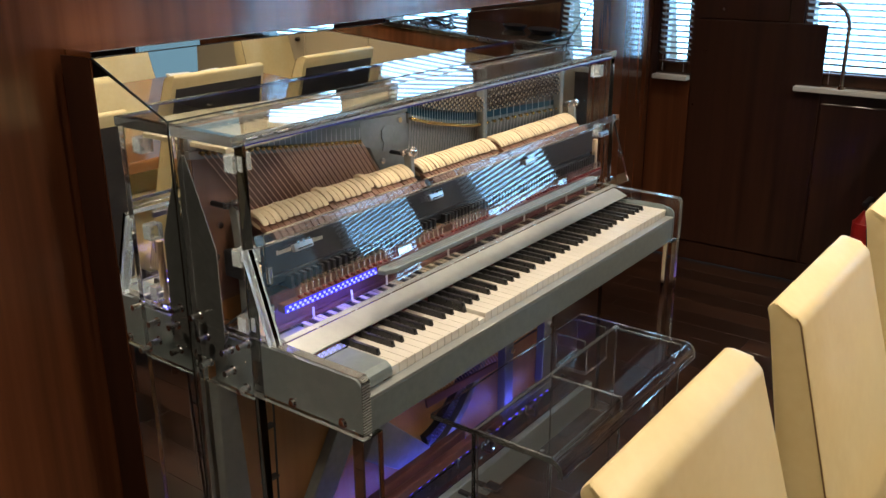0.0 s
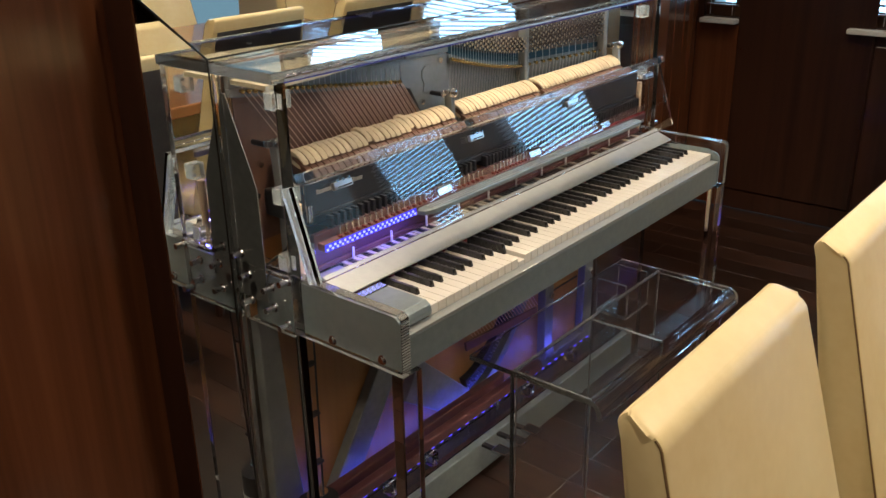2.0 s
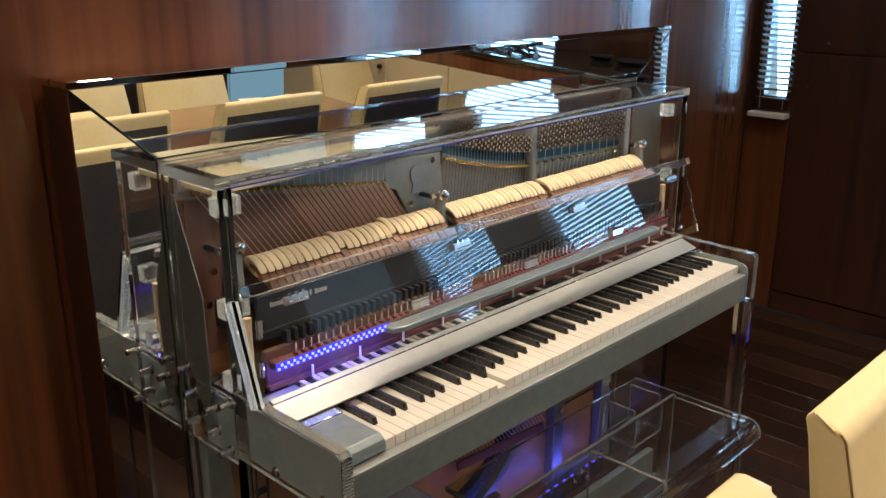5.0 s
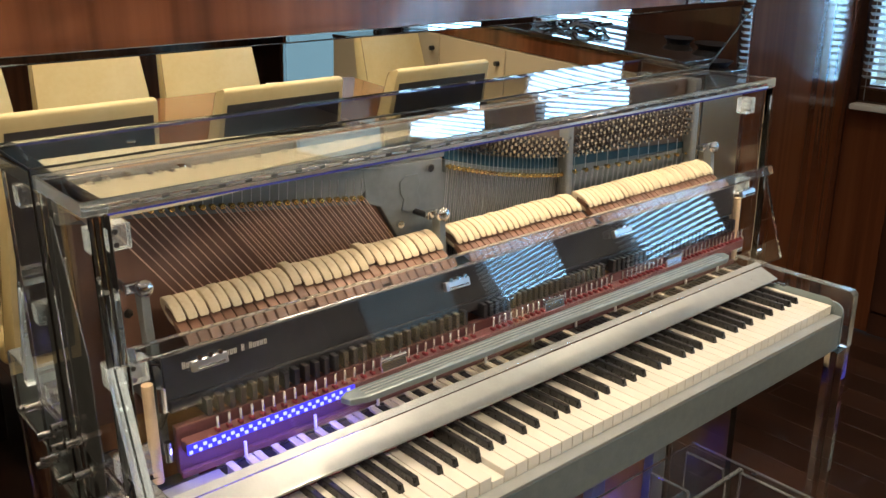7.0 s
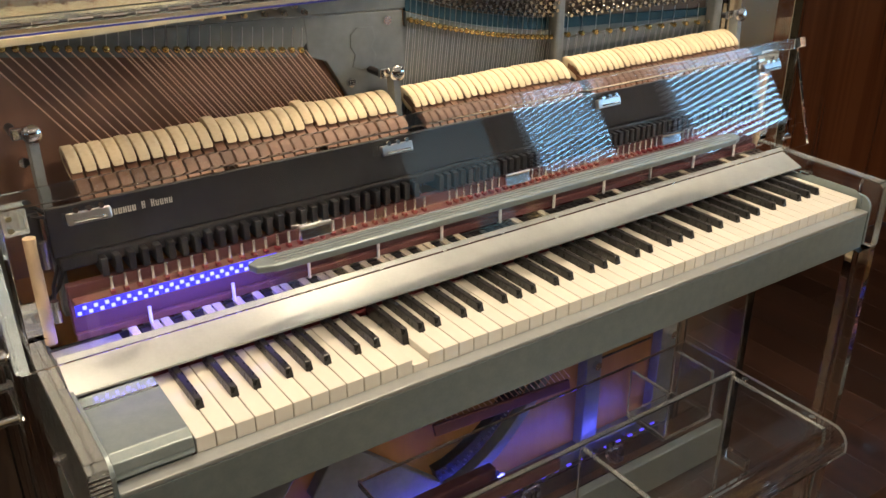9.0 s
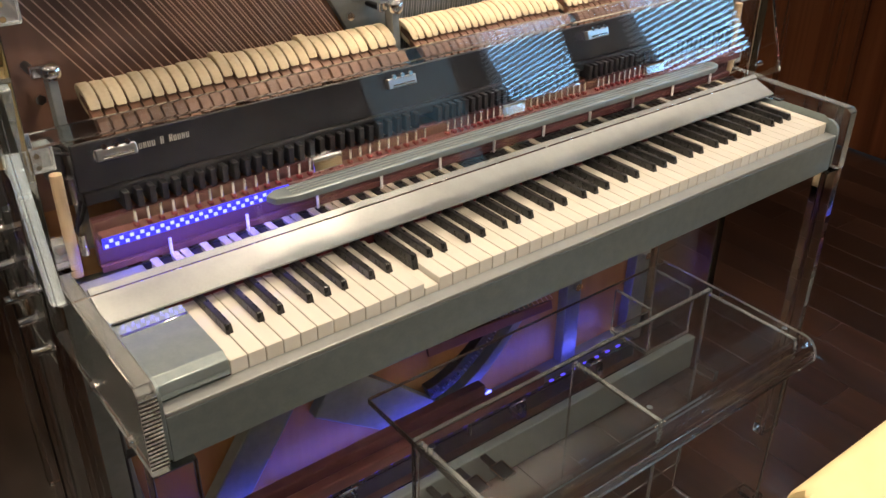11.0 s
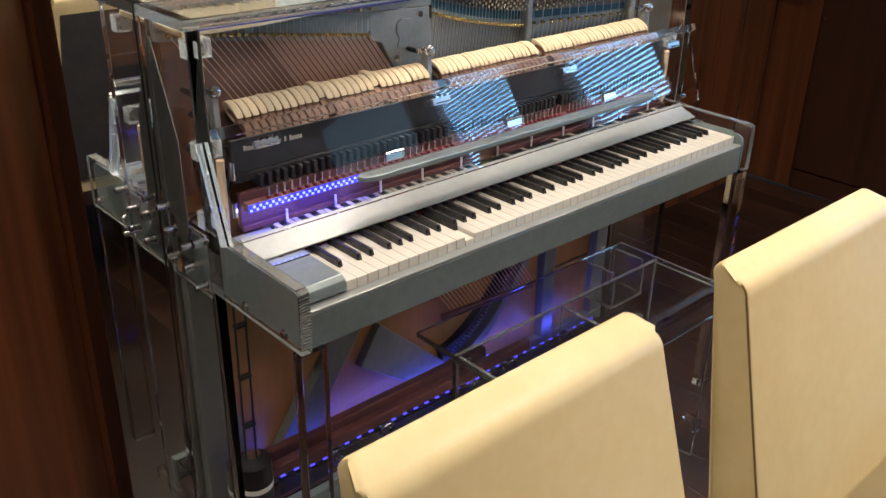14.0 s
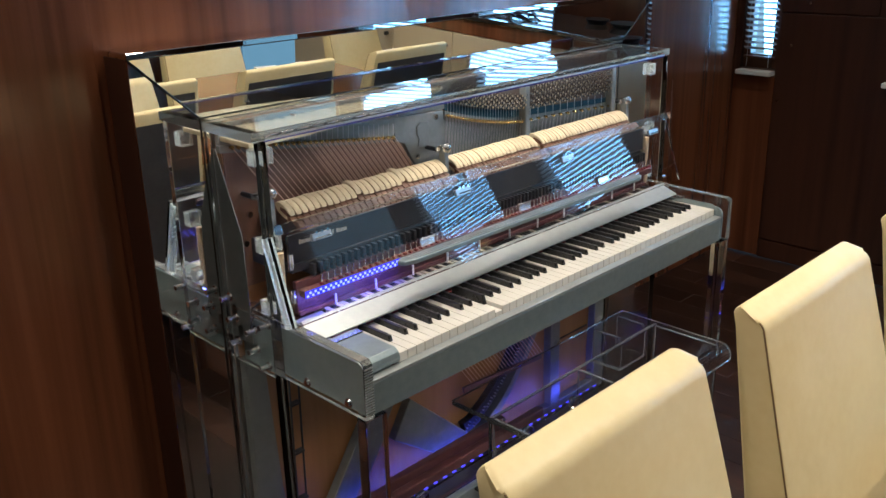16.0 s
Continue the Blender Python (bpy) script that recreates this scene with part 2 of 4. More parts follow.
def prism(bm, pts, axis, a, b, bev=0.0, seg=2):
    """A closed outline of (u, v) pulled along axis from a to b. x: (y, z); y: (x, z); z: (x, y)."""
    def put(u, v, w):
        return {"x": (w, u, v), "y": (u, w, v), "z": (u, v, w)}[axis]
    lo, hi = [bm.verts.new(put(u, v, a)) for u, v in pts], [bm.verts.new(put(u, v, b)) for u, v in pts]
    fs = [bm.faces.new(lo), bm.faces.new(hi[::-1])]
    n = len(pts)
    for i in range(n):
        fs.append(bm.faces.new((lo[i], hi[i], hi[(i + 1) % n], lo[(i + 1) % n])))
    bmesh.ops.recalc_face_normals(bm, faces=fs)
    if bev:
        es = {e for f in fs for e in f.edges}
        bmesh.ops.bevel(bm, geom=list(es), offset=bev, segments=seg, affect="EDGES", profile=0.5)
    return bm


def rod(bm, p, q, r, n=10, r2=None):
    p, q = Vector(p), Vector(q)
    d = q - p
    m = Matrix.Translation((p + q) / 2) @ d.to_track_quat("Z", "Y").to_matrix().to_4x4()
    bmesh.ops.create_cone(bm, cap_ends=True, segments=n, radius1=r, radius2=r if r2 is None else r2, depth=d.length, matrix=m)
    return bm


def tube(bm, pts, r, n=8):
    for p, q in zip(pts, pts[1:]):
        rod(bm, p, q, r, n)
    return bm


def B():
    return bmesh.new()


SAWN = ("arm", "lid", "front_panel", "bench_top", "leg_panel", "stretcher", "tray", "tray_side")
ENDS = ("bench_top", "lid")          # only their short ends are sawn


def part(name, bm, material, parent=None, label="", smooth=False):
    me = bpy.data.meshes.new(name)
    bm.to_mesh(me)
    bm.free()
    if smooth:
        for p in me.polygons:
            p.use_smooth = True
        me.set_sharp_from_angle(angle=radians(42))
    me.materials.append(material)
    if name in SAWN:
        me.materials.append(M_EDGE)
        co = np.array([v.co for v in me.vertices])
        for p in me.polygons:
            q = np.sort(co[list(p.vertices)].max(0) - co[list(p.vertices)].min(0))
            if (abs(p.normal.x) > 0.9 or (name == "lid" and p.normal.y > 0.9)) if name in ENDS else (0.004 < q[1] < 0.040):
                p.material_index = 1
    ob = new(name, me)
    if parent:
        ob.parent = parent
    if label:
        ob["label"] = label
    if material in ALLCLEAR:
        ob.visible_shadow = False
    return ob


def thing(name, label, category, group="", at=(0, 0, 0), kind=""):
    ob = tagged(new(name), label, category, group, kind)
    ob.location = at
    return ob


def setting(name, bm, material, label, category):
    return tagged(part(name, bm, material), label, category, kind="structure")


def wire(name, lines, r, material, parent, label="", res=2):
    """Thin round wires, joined in one curve turned to mesh-like tubes: each line is a list of points."""
    bm = B()
    for pts in lines:
        tube(bm, pts, r, 5)
    return part(name, bm, material, parent, label, smooth=True)


# ---- the room ----
BY = 0.47           # wall behind the mirror box
RY = 0.800          # wall beyond the piano's treble end
LX, NY = -3.2, -4.6
setting("floor", box(B(), LX, RX + 0.15, NY, RY + 0.2, -0.1, -0.014), M_FLOOR, "dark glossy wooden floor under the piano", "floor")
setting("ceiling", box(B(), LX, RX + 0.15, NY, RY + 0.2, CEIL, CEIL + 0.08), M_CEIL, "pale panelled ceiling with downlights", "ceiling")
wb = B()
box(wb, LX, -0.30, BY, BY + 0.12, 0, CEIL)
box(wb, -0.2985, 1.49, BY + 0.003, BY + 0.12, 0, CEIL)
box(wb, 1.40, 1.4905, BY + 0.1205, RY + 0.12, 0, CEIL)
setting("wall_north", wb, M_WALL, "glossy reddish walnut veneer wall behind the piano", "wall")
setting("wall_north_east", box(B(), 1.492, RX + 0.12, RY, RY + 0.12, 0, CEIL), M_WALL, "glossy walnut veneer wall beside the piano", "wall")
setting("wall_west", box(B(), LX - 0.12, LX, NY, RY + 0.12, 0, CEIL), M_WALL, "walnut veneer wall", "wall")
setting("wall_south", box(B(), LX, RX + 0.12, NY - 0.12, NY, 0, CEIL), M_WALL, "walnut veneer wall across the room", "wall")
# wall with the windows: parapet, head and piers round the openings
we = B()
box(we, RX, RX + 0.12, NY, RY, 0, WZ0)
box(we, RX, RX + 0.12, NY, RY, WZ1, CEIL)
ys = [NY] + [v for pair in reversed(WIN) for v in pair] + [RY]
for i in range(0, len(ys), 2):
    box(we, RX, RX + 0.12, ys[i], ys[i + 1], WZ0, WZ1)
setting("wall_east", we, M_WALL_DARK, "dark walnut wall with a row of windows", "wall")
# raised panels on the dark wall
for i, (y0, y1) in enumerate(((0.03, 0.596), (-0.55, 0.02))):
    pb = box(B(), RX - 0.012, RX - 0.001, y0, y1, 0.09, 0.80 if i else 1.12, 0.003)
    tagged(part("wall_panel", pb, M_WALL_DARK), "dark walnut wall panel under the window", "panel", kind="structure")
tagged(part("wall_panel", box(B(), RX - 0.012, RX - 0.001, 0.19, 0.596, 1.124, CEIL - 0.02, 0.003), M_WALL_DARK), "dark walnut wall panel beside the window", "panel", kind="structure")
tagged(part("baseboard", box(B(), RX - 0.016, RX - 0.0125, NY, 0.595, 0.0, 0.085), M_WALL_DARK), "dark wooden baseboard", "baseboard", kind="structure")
for k, (y, z) in enumerate(((0.47, 1.165), (0.535, 0.985), (0.575, 0.74))):
    s = thing("wall_stud", "small chrome stud on the dark wall panel", "stud", "wall studs", (RX - 0.012, y, z))
    part("cap", rod(B(), (-0.008, 0, 0), (0, 0, 0), 0.005, 12), M_CHROME, s)
tagged(part("wall_panel", box(B(), RX - 0.006, RX - 0.001, 0.60, RY - 0.003, 0.0, 0.838, 0.002), M_WALL), "reddish walnut panel under the narrow window", "panel", kind="structure")
# outside
ob = part("backdrop", box(B(), RX + 6.0, RX + 6.05, -16, 10, -3, 7), M_OUT)
tagged(ob, "bright hazy daylight over water outside the windows", "backdrop", kind="structure")

for i, (y0, y1) in enumerate(WIN):
    w = tagged(new("window_%d" % (i + 1)), "window with half-open white blinds and a dark wooden frame", "window", kind="structure")
    fb = B()
    t = 0.035
    box(fb, RX + 0.02, RX + 0.07, y0, y0 + t, WZ0, WZ1, 0.004)
    box(fb, RX + 0.02, RX + 0.07, y1 - t, y1, WZ0, WZ1, 0.004)
    box(fb, RX + 0.018, RX + 0.07, y0 + t, y1 - t, WZ0, WZ0 + 0.062, 0.004)
    box(fb, RX + 0.02, RX + 0.07, y0 + t, y1 - t, WZ1 - t, WZ1, 0.004)
    part("window_frame", fb, M_FRAME, w)
    part("window_sill", box(B(), RX - 0.05, RX + 0.015, y0 + 0.002, y1 - 0.002, WZ0 - 0.024, WZ0 - 0.003, 0.004), M_WHITE, w, "white painted sill")
    pane = part("pane", box(B(), RX + 0.04, RX + 0.046, y0 + t, y1 - t, WZ0 + t, WZ1 - t), M_GLASSDOOR, w)
    n = 33
    sl = B()
    box(sl, -0.011, 0.011, y0 + 0.012, y1 - 0.012, -0.0006, 0.0006)
    me = None
    for k in range(n):
        z = WZ1 - 0.05 - k * (WZ1 - WZ0 - 0.115) / n
        if me is None:
            so = part("slat", sl, M_BLIND, w)
            me = so.data
        else:
            so = new("slat", me)
            so.parent = w
        so.location = (RX + 0.004, 0, z)
        so.rotation_euler = (0, radians(32), 0)
    part("headrail", box(B(), RX - 0.012, RX + 0.016, y0 + 0.01, y1 - 0.01, WZ1 - 0.04, WZ1 - 0.004, 0.003), M_WHITE, w)
    part("bottom_rail", box(B(), RX - 0.010, RX + 0.014, y0 + 0.012, y1 - 0.012, WZ0 + 0.048, WZ0 + 0.056, 0.002), M_FRAME, w)
    for q in (0.2, 0.8):
        y = y0 + (y1 - y0) * q
        part("cord", rod(B(), (RX - 0.009, y, WZ0 + 0.01), (RX - 0.009, y, WZ1 - 0.02), 0.001, 5), M_WHITE, w)
# Fittings for all SPOTS, out of view; most were added to brighten the room.
for x, y in SPOTS:
    d = thing("downlight", "round chrome ceiling downlight, lit warm, out of view, mostly added as fill", "ceiling light", "downlights", (x, y, CEIL))
    rb = B()
    bmesh.ops.create_cone(rb, cap_ends=False, segments=24, radius1=0.05, radius2=0.038, depth=0.012, matrix=Matrix.Translation((0, 0, -0.006)))
    part("ring", rb, M_CHROME, d)
    part("lens", rod(B(), (0, 0, -0.004), (0, 0, -0.001), 0.034, 20), M_LAMP, d)

# sideboard under the windows, with things on it
cx0 = 2.32
sb = thing("sideboard", "cream sideboard with a walnut band and dark polished top", "sideboard")
part("carcass", box(B(), cx0 + 0.02, RX - 0.056, -2.64, -0.40, 0.06, 0.944), M_CREAM, sb)
part("band", box(B(), cx0 + 0.002, cx0 + 0.019, -2.64, -0.40, 0.872, 0.944, 0.002), M_WALL, sb, "reddish walnut band under the top")
part("top", box(B(), cx0 - 0.01, RX - 0.054, -2.66, -0.38, 0.946, 0.966, 0.004), M_COUNTER, sb, "dark polished top")
for k in range(5):
    y = -2.63 + k * 0.4445
    dr = part("door", box(B(), cx0, cx0 + 0.019, y, y + 0.4395, 0.08, 0.868, 0.003), M_CREAM, sb)
    part("knob", rod(B(), (cx0 - 0.02, y + 0.40, 0.80), (cx0 - 0.001, y + 0.40, 0.80), 0.011, 12), M_BLACK, dr)
pile = thing("cable_pile", "tangled heap of dark cables on the sideboard", "cables", at=(2.58, -1.16, 0.967))
rng = random.Random(21)
for k in range(9):
    pts, cxk, cyk = [], rng.uniform(-0.06, 0.06), rng.uniform(-0.14, 0.14)
    ra, rb, ph = rng.uniform(0.04, 0.09), rng.uniform(0.05, 0.13), rng.uniform(0, 6.28)
    for i in range(23):
        u = i / 22 * 6.0
        pts.append((cxk + ra * math.cos(u + ph), cyk + rb * math.sin(u + ph), 0.006 + 0.028 * (0.5 + 0.5 * math.sin(2.3 * u + k))))
    part("cable", tube(B(), pts, 0.0042, 6), M_BLACK if k % 3 else M_STEEL, pile, smooth=True)
for y, r in ((-0.50, 0.075), (-0.66, 0.06)):
    bw = thing("black_dish", "small round black dish on the sideboard", "dish", "dishes", (2.66, y, 0.9665))
    part("bowl", rod(B(), (0, 0, 0), (0, 0, 0.022), r * 0.7, 20, r), M_BLACK, bw)
# glass door beyond the sideboard, paper boxes on the table
gd = tagged(new("door_1"), "blue tinted glass door with a chrome frame", "door", kind="structure")
DY0, DY1 = -4.00, -2.95
part("glass_leaf", box(B(), RX - 0.034, RX - 0.024, DY0 + 0.0405, DY1 - 0.0005, 0.02, 1.98), M_GLASSDOOR, gd)
for y in (DY0, DY1):
    part("door_jamb", box(B(), RX - 0.055, RX - 0.017, y, y + 0.04, 0.0, 2.02, 0.003), M_CHROME, gd)
part("door_head", box(B(), RX - 0.055, RX - 0.017, DY0 + 0.0405, DY1 - 0.0005, 1.981, 2.02, 0.003), M_CHROME, gd)
tagged(part("daylight_panel", box(B(), RX - 0.022, RX - 0.0165, DY0 + 0.041, DY1 - 0.001, 0.03, 1.97), M_DOORLIGHT), "dim daylight behind the glass door", "backdrop", kind="structure")
for x, y, a in ((1.30, -1.46, 12), (1.46, -1.44, -8)):
    pb = thing("paper_box", "small white paper box on the dining table", "box", "paper boxes", (x, y, 0.7555))
    pb.rotation_euler = (0, 0, radians(a))
    part("tray", box(B(), -0.05, 0.05, -0.035, 0.035, 0.0, 0.022, 0.002), M_WHITE, pb)
    part("cover", box(B(), -0.052, 0.052, -0.037, 0.037, 0.0222, 0.034, 0.002), M_WHITE, pb)

# dining table
tb = thing("dining_table", "long glossy walnut dining table", "table")
part("tabletop", box(B(), -1.6, 1.72, -1.60, -0.90, 0.715, 0.755, 0.006), M_TABLE, tb)
for x in (-1.0, 1.4):
    part("pedestal", box(B(), x - 0.12, x + 0.12, -1.38, -1.12, 0.04, 0.714, 0.01), M_WALL, tb)
    part("foot", box(B(), x - 0.22, x + 0.22, -1.50, -1.00, 0.0, 0.039, 0.008), M_WALL, tb)


def dining_chair():
    """A high-backed upholstered chair; its back's outer face is at y 0 and it looks towards -y."""
    c = thing("dining_chair", "cream leather high-backed dining chair with dark grey rear panel", "chair", "chairs round the table")
    W, H = 0.380, 0.994

    def half(z):
        s = (z - 0.40) / (H - 0.40)
        w = W / 2 * (1.13 - 0.13 * s ** 1.5)
        r = 0.013
        if z > H - r:
            w -= 0.7 * (r - math.sqrt(max(0.0, r * r - (z - (H - r)) ** 2)))
        return w

    def face(z):
        """Front and rear of the backrest at height z: it rakes back towards the top."""
        s = (z - 0.40) / (H - 0.40)
        return -0.208 + 0.163 * s, -0.105 + 0.105 * s

    front, rear = [], []
    y1, rf, zf = 0.0, 0.020, H - 0.010
    for i in range(9):
        z = 0.40 + (zf - rf - 0.40) * i / 8
        front.append((face(z)[0], z))
    yf = face(zf - rf)[0]
    for i in range(1, 7):
        a = radians(72 * i / 6)
        front.append((yf + rf * (1 - math.cos(a)) + 0.003 * i / 6, zf - rf + rf * math.sin(a)))
    rr = 0.012
    front.append((y1 - rr, H))
    for i in range(1, 5):
        a = radians(90 * i / 4)
        rear.append((y1 - rr + rr * math.sin(a), H - rr * (1 - math.cos(a))))
    for i in range(9):
        z = H - 0.03 - (H - 0.03 - 0.40) * i / 8
        rear.append((face(z)[1], z))
    loop = front + rear
    bm = B()
    lf = [bm.verts.new((-half(z), y, z)) for y, z in loop]
    rt = [bm.verts.new((half(z), y, z)) for y, z in loop]
    m = len(loop)
    for i in range(m):
        bm.faces.new((lf[i], rt[i], rt[(i + 1) % m], lf[(i + 1) % m]))
    caps = [bm.faces.new(lf), bm.faces.new(rt[::-1])]
    bmesh.ops.recalc_face_normals(bm, faces=bm.faces)
    bmesh.ops.bevel(bm, geom=list({e for f in caps for e in f.edges}), offset=0.005, segments=2, affect="EDGES", profile=0.5)
    back = part("backrest", bm, M_LEATHER, c, smooth=True)
    rp = B()
    zs = [0.44 + (H - 0.045 - 0.44) * i / 6 for i in range(7)]
    ra = [[rp.verts.new((sx * (half(z) - 0.016), face(z)[1] + dy, z)) for sx in (-1, 1)] for dy in (0.0005, 0.0045) for z in zs]
    a, b = ra[:7], ra[7:]
    for i in range(6):
        rp.faces.new((b[i][0], b[i][1], b[i + 1][1], b[i + 1][0]))
        rp.faces.new((a[i][1], a[i][0], a[i + 1][0], a[i + 1][1]))
        rp.faces.new((a[i][0], b[i][0], b[i + 1][0], a[i + 1][0]))
        rp.faces.new((b[i][1], a[i][1], a[i + 1][1], b[i + 1][1]))
    rp.faces.new((a[0][0], a[0][1], b[0][1], b[0][0]))
    rp.faces.new((b[6][0], b[6][1], a[6][1], a[6][0]))
    bmesh.ops.recalc_face_normals(rp, faces=rp.faces)
    part("rear_panel", rp, M_CHAIRBACK, back, "dark grey upholstered rear panel")
    for sx in (-1, 1):
        seam = [(sx * (half(z) - 0.0008), y + 0.003, z - 0.001) for y, z in front[:-3]]
        part("seam", tube(B(), seam, 0.0015, 6), M_STITCH, back, "brown piping along the edge", smooth=True)
    part("seat", box(B(), -0.225, 0.225, -0.60, -0.190, 0.38, 0.47, 0.03, 4), M_LEATHER, c, smooth=True)
    for sx in (-0.185, 0.185):
        for y in (-0.56, -0.16):
            part("leg", rod(B(), (sx, y, 0.0), (sx * 0.98, y, 0.379), 0.016, 8, 0.024), M_WALL_DARK, c)
    return c


chair = dining_chair()
chair.location = (-0.281, -0.632, 0)
for x in (0.264, 0.824, 1.40):
    copy_thing(chair, pose(x, -0.632, 0))
for x in (0.20, 0.68, 1.145):
    copy_thing(chair, pose(x, -1.80, 0, 0, 0, 180) @ Matrix.Diagonal((1, 1, 0.915, 1)))
copy_thing(chair, pose(2.02, -1.80, 0, 0, 0, 168) @ Matrix.Diagonal((1, 1, 0.93, 1)))

# ---- mirror box behind the piano ----
MX0, MX1, MZ, MY = -0.283, 1.448, 1.30, 0.380
mb = thing("mirror_surround", "mirror-faced box with mitred joints behind the piano", "mirror")
part("body", box(B(), MX0, MX1, MY + 0.006, BY - 0.001, 0.0, MZ - 0.006), M_WALL_DARK, mb)
part("ledge", box(B(), MX0 - 0.002, MX1 + 0.002, MY - 0.004, BY - 0.001, MZ - 0.0055, MZ + 0.006, 0.0015), M_MIRROR, mb, "mirrored ledge")
IX0, IX1, IZ = -0.150, 1.290, 1.168
g = 0.0012
mt = prism(B(), [(MX0, MZ - 0.006), (MX1, MZ - 0.006), (IX1 + g, IZ + g), (IX0 - g, IZ + g)], "y", MY, MY + 0.005)
for v in mt.verts:
    v.co.y -= (v.co.z - IZ) * math.tan(radians(2.1))
part("mirror_top", mt, M_MIRROR, mb)
part("mirror_side", prism(B(), [(MX0, 0.0), (MX0, MZ - 0.009), (IX0 - g, IZ - g), (IX0 - g, 0.0)], "y", MY, MY + 0.005), M_MIRROR, mb)
part("mirror_side", prism(B(), [(MX1, 0.0), (IX1 + g, 0.0), (IX1 + g, IZ - g), (MX1, MZ - 0.009)], "y", MY, MY + 0.005), M_MIRROR, mb)
part("mirror_centre", box(B(), IX0 + g, IX1 - g, MY, MY + 0.005, 0.0, IZ - g), M_MIRROR, mb)
jb = B()
for p, q in (((MX0, MZ - 0.007), (IX0, IZ)), ((MX1, MZ - 0.007), (IX1, IZ))):
    rod(jb, (p[0], MY - 0.0046, p[1]), (q[0], MY, q[1]), 0.0018, 6)
for x in (IX0, IX1):
    rod(jb, (x, MY, 0.0), (x, MY, IZ), 0.0018, 6)
rod(jb, (IX0, MY, IZ), (IX1, MY, IZ), 0.0018, 6)
part("joint", jb, M_BLACKLINE, mb, "dark bevelled joint lines")

# ---- the acrylic upright piano ----
K = 0.0235
ZK = 0.735
PX0, PX1 = -0.148, 1.288
piano = thing("upright_piano", "clear acrylic upright player piano with silver plate and blue lights", "piano")


def repeat(first, places, parent):
    """Objects of their own on the first one's mesh."""
    for m in places:
        o = new(first.name.split(".")[0], first.data)
        o.parent = parent
        o.matrix_basis = m
        o.visible_shadow = first.visible_shadow


def at(x, y, z, rx=0, ry=0, rz=0):
    return pose(x, y, z, rx, ry, rz)


# case
LZ0, LZ1 = 1.1425, 1.1610
lid = part("lid", box(B(), PX0, PX1, 0.2135, 0.3795, LZ0, LZ1, 0.0015), M_ACRYL, piano, "clear acrylic lid")
part("hinge_leaf", box(B(), PX0 + 0.03, PX1 - 0.03, 0.2122, 0.2131, LZ0 + 0.001, LZ0 + 0.0050), M_STEEL, lid)
hk = part("hinge_knuckle", rod(B(), (0, 0.2110, LZ0 + 0.0095), (0.026, 0.2110, LZ0 + 0.0095), 0.0026, 8), M_CHROME, lid, "steel hinge knuckle")
hk.location = (PX0 + 0.03, 0, 0)
repeat(hk, [at(PX0 + 0.03 + 0.0362 * k, 0, 0) for k in range(1, 38)], lid)
hg = part("hinge_gap", rod(B(), (0.0265, 0.2110, LZ0 + 0.0095), (0.0357, 0.2110, LZ0 + 0.0095), 0.0022, 8), M_BLACK, lid)
hg.location = (PX0 + 0.03, 0, 0)
repeat(hg, [at(PX0 + 0.03 + 0.0362 * k, 0, 0) for k in range(1, 37)], lid)
part("edge_light", box(B(), PX0 + 0.03, PX1 - 0.03, 0.2150, 0.2172, LZ0 - 0.0030, LZ0 - 0.0008), M_EDGELIGHT, lid, "faint blue light strip under the lid")
part("lid_screw", rod(B(), (PX0 + 0.16, 0.300, LZ1 + 0.0003), (PX0 + 0.16, 0.300, LZ1 + 0.002), 0.006, 14), M_CHROME, lid)
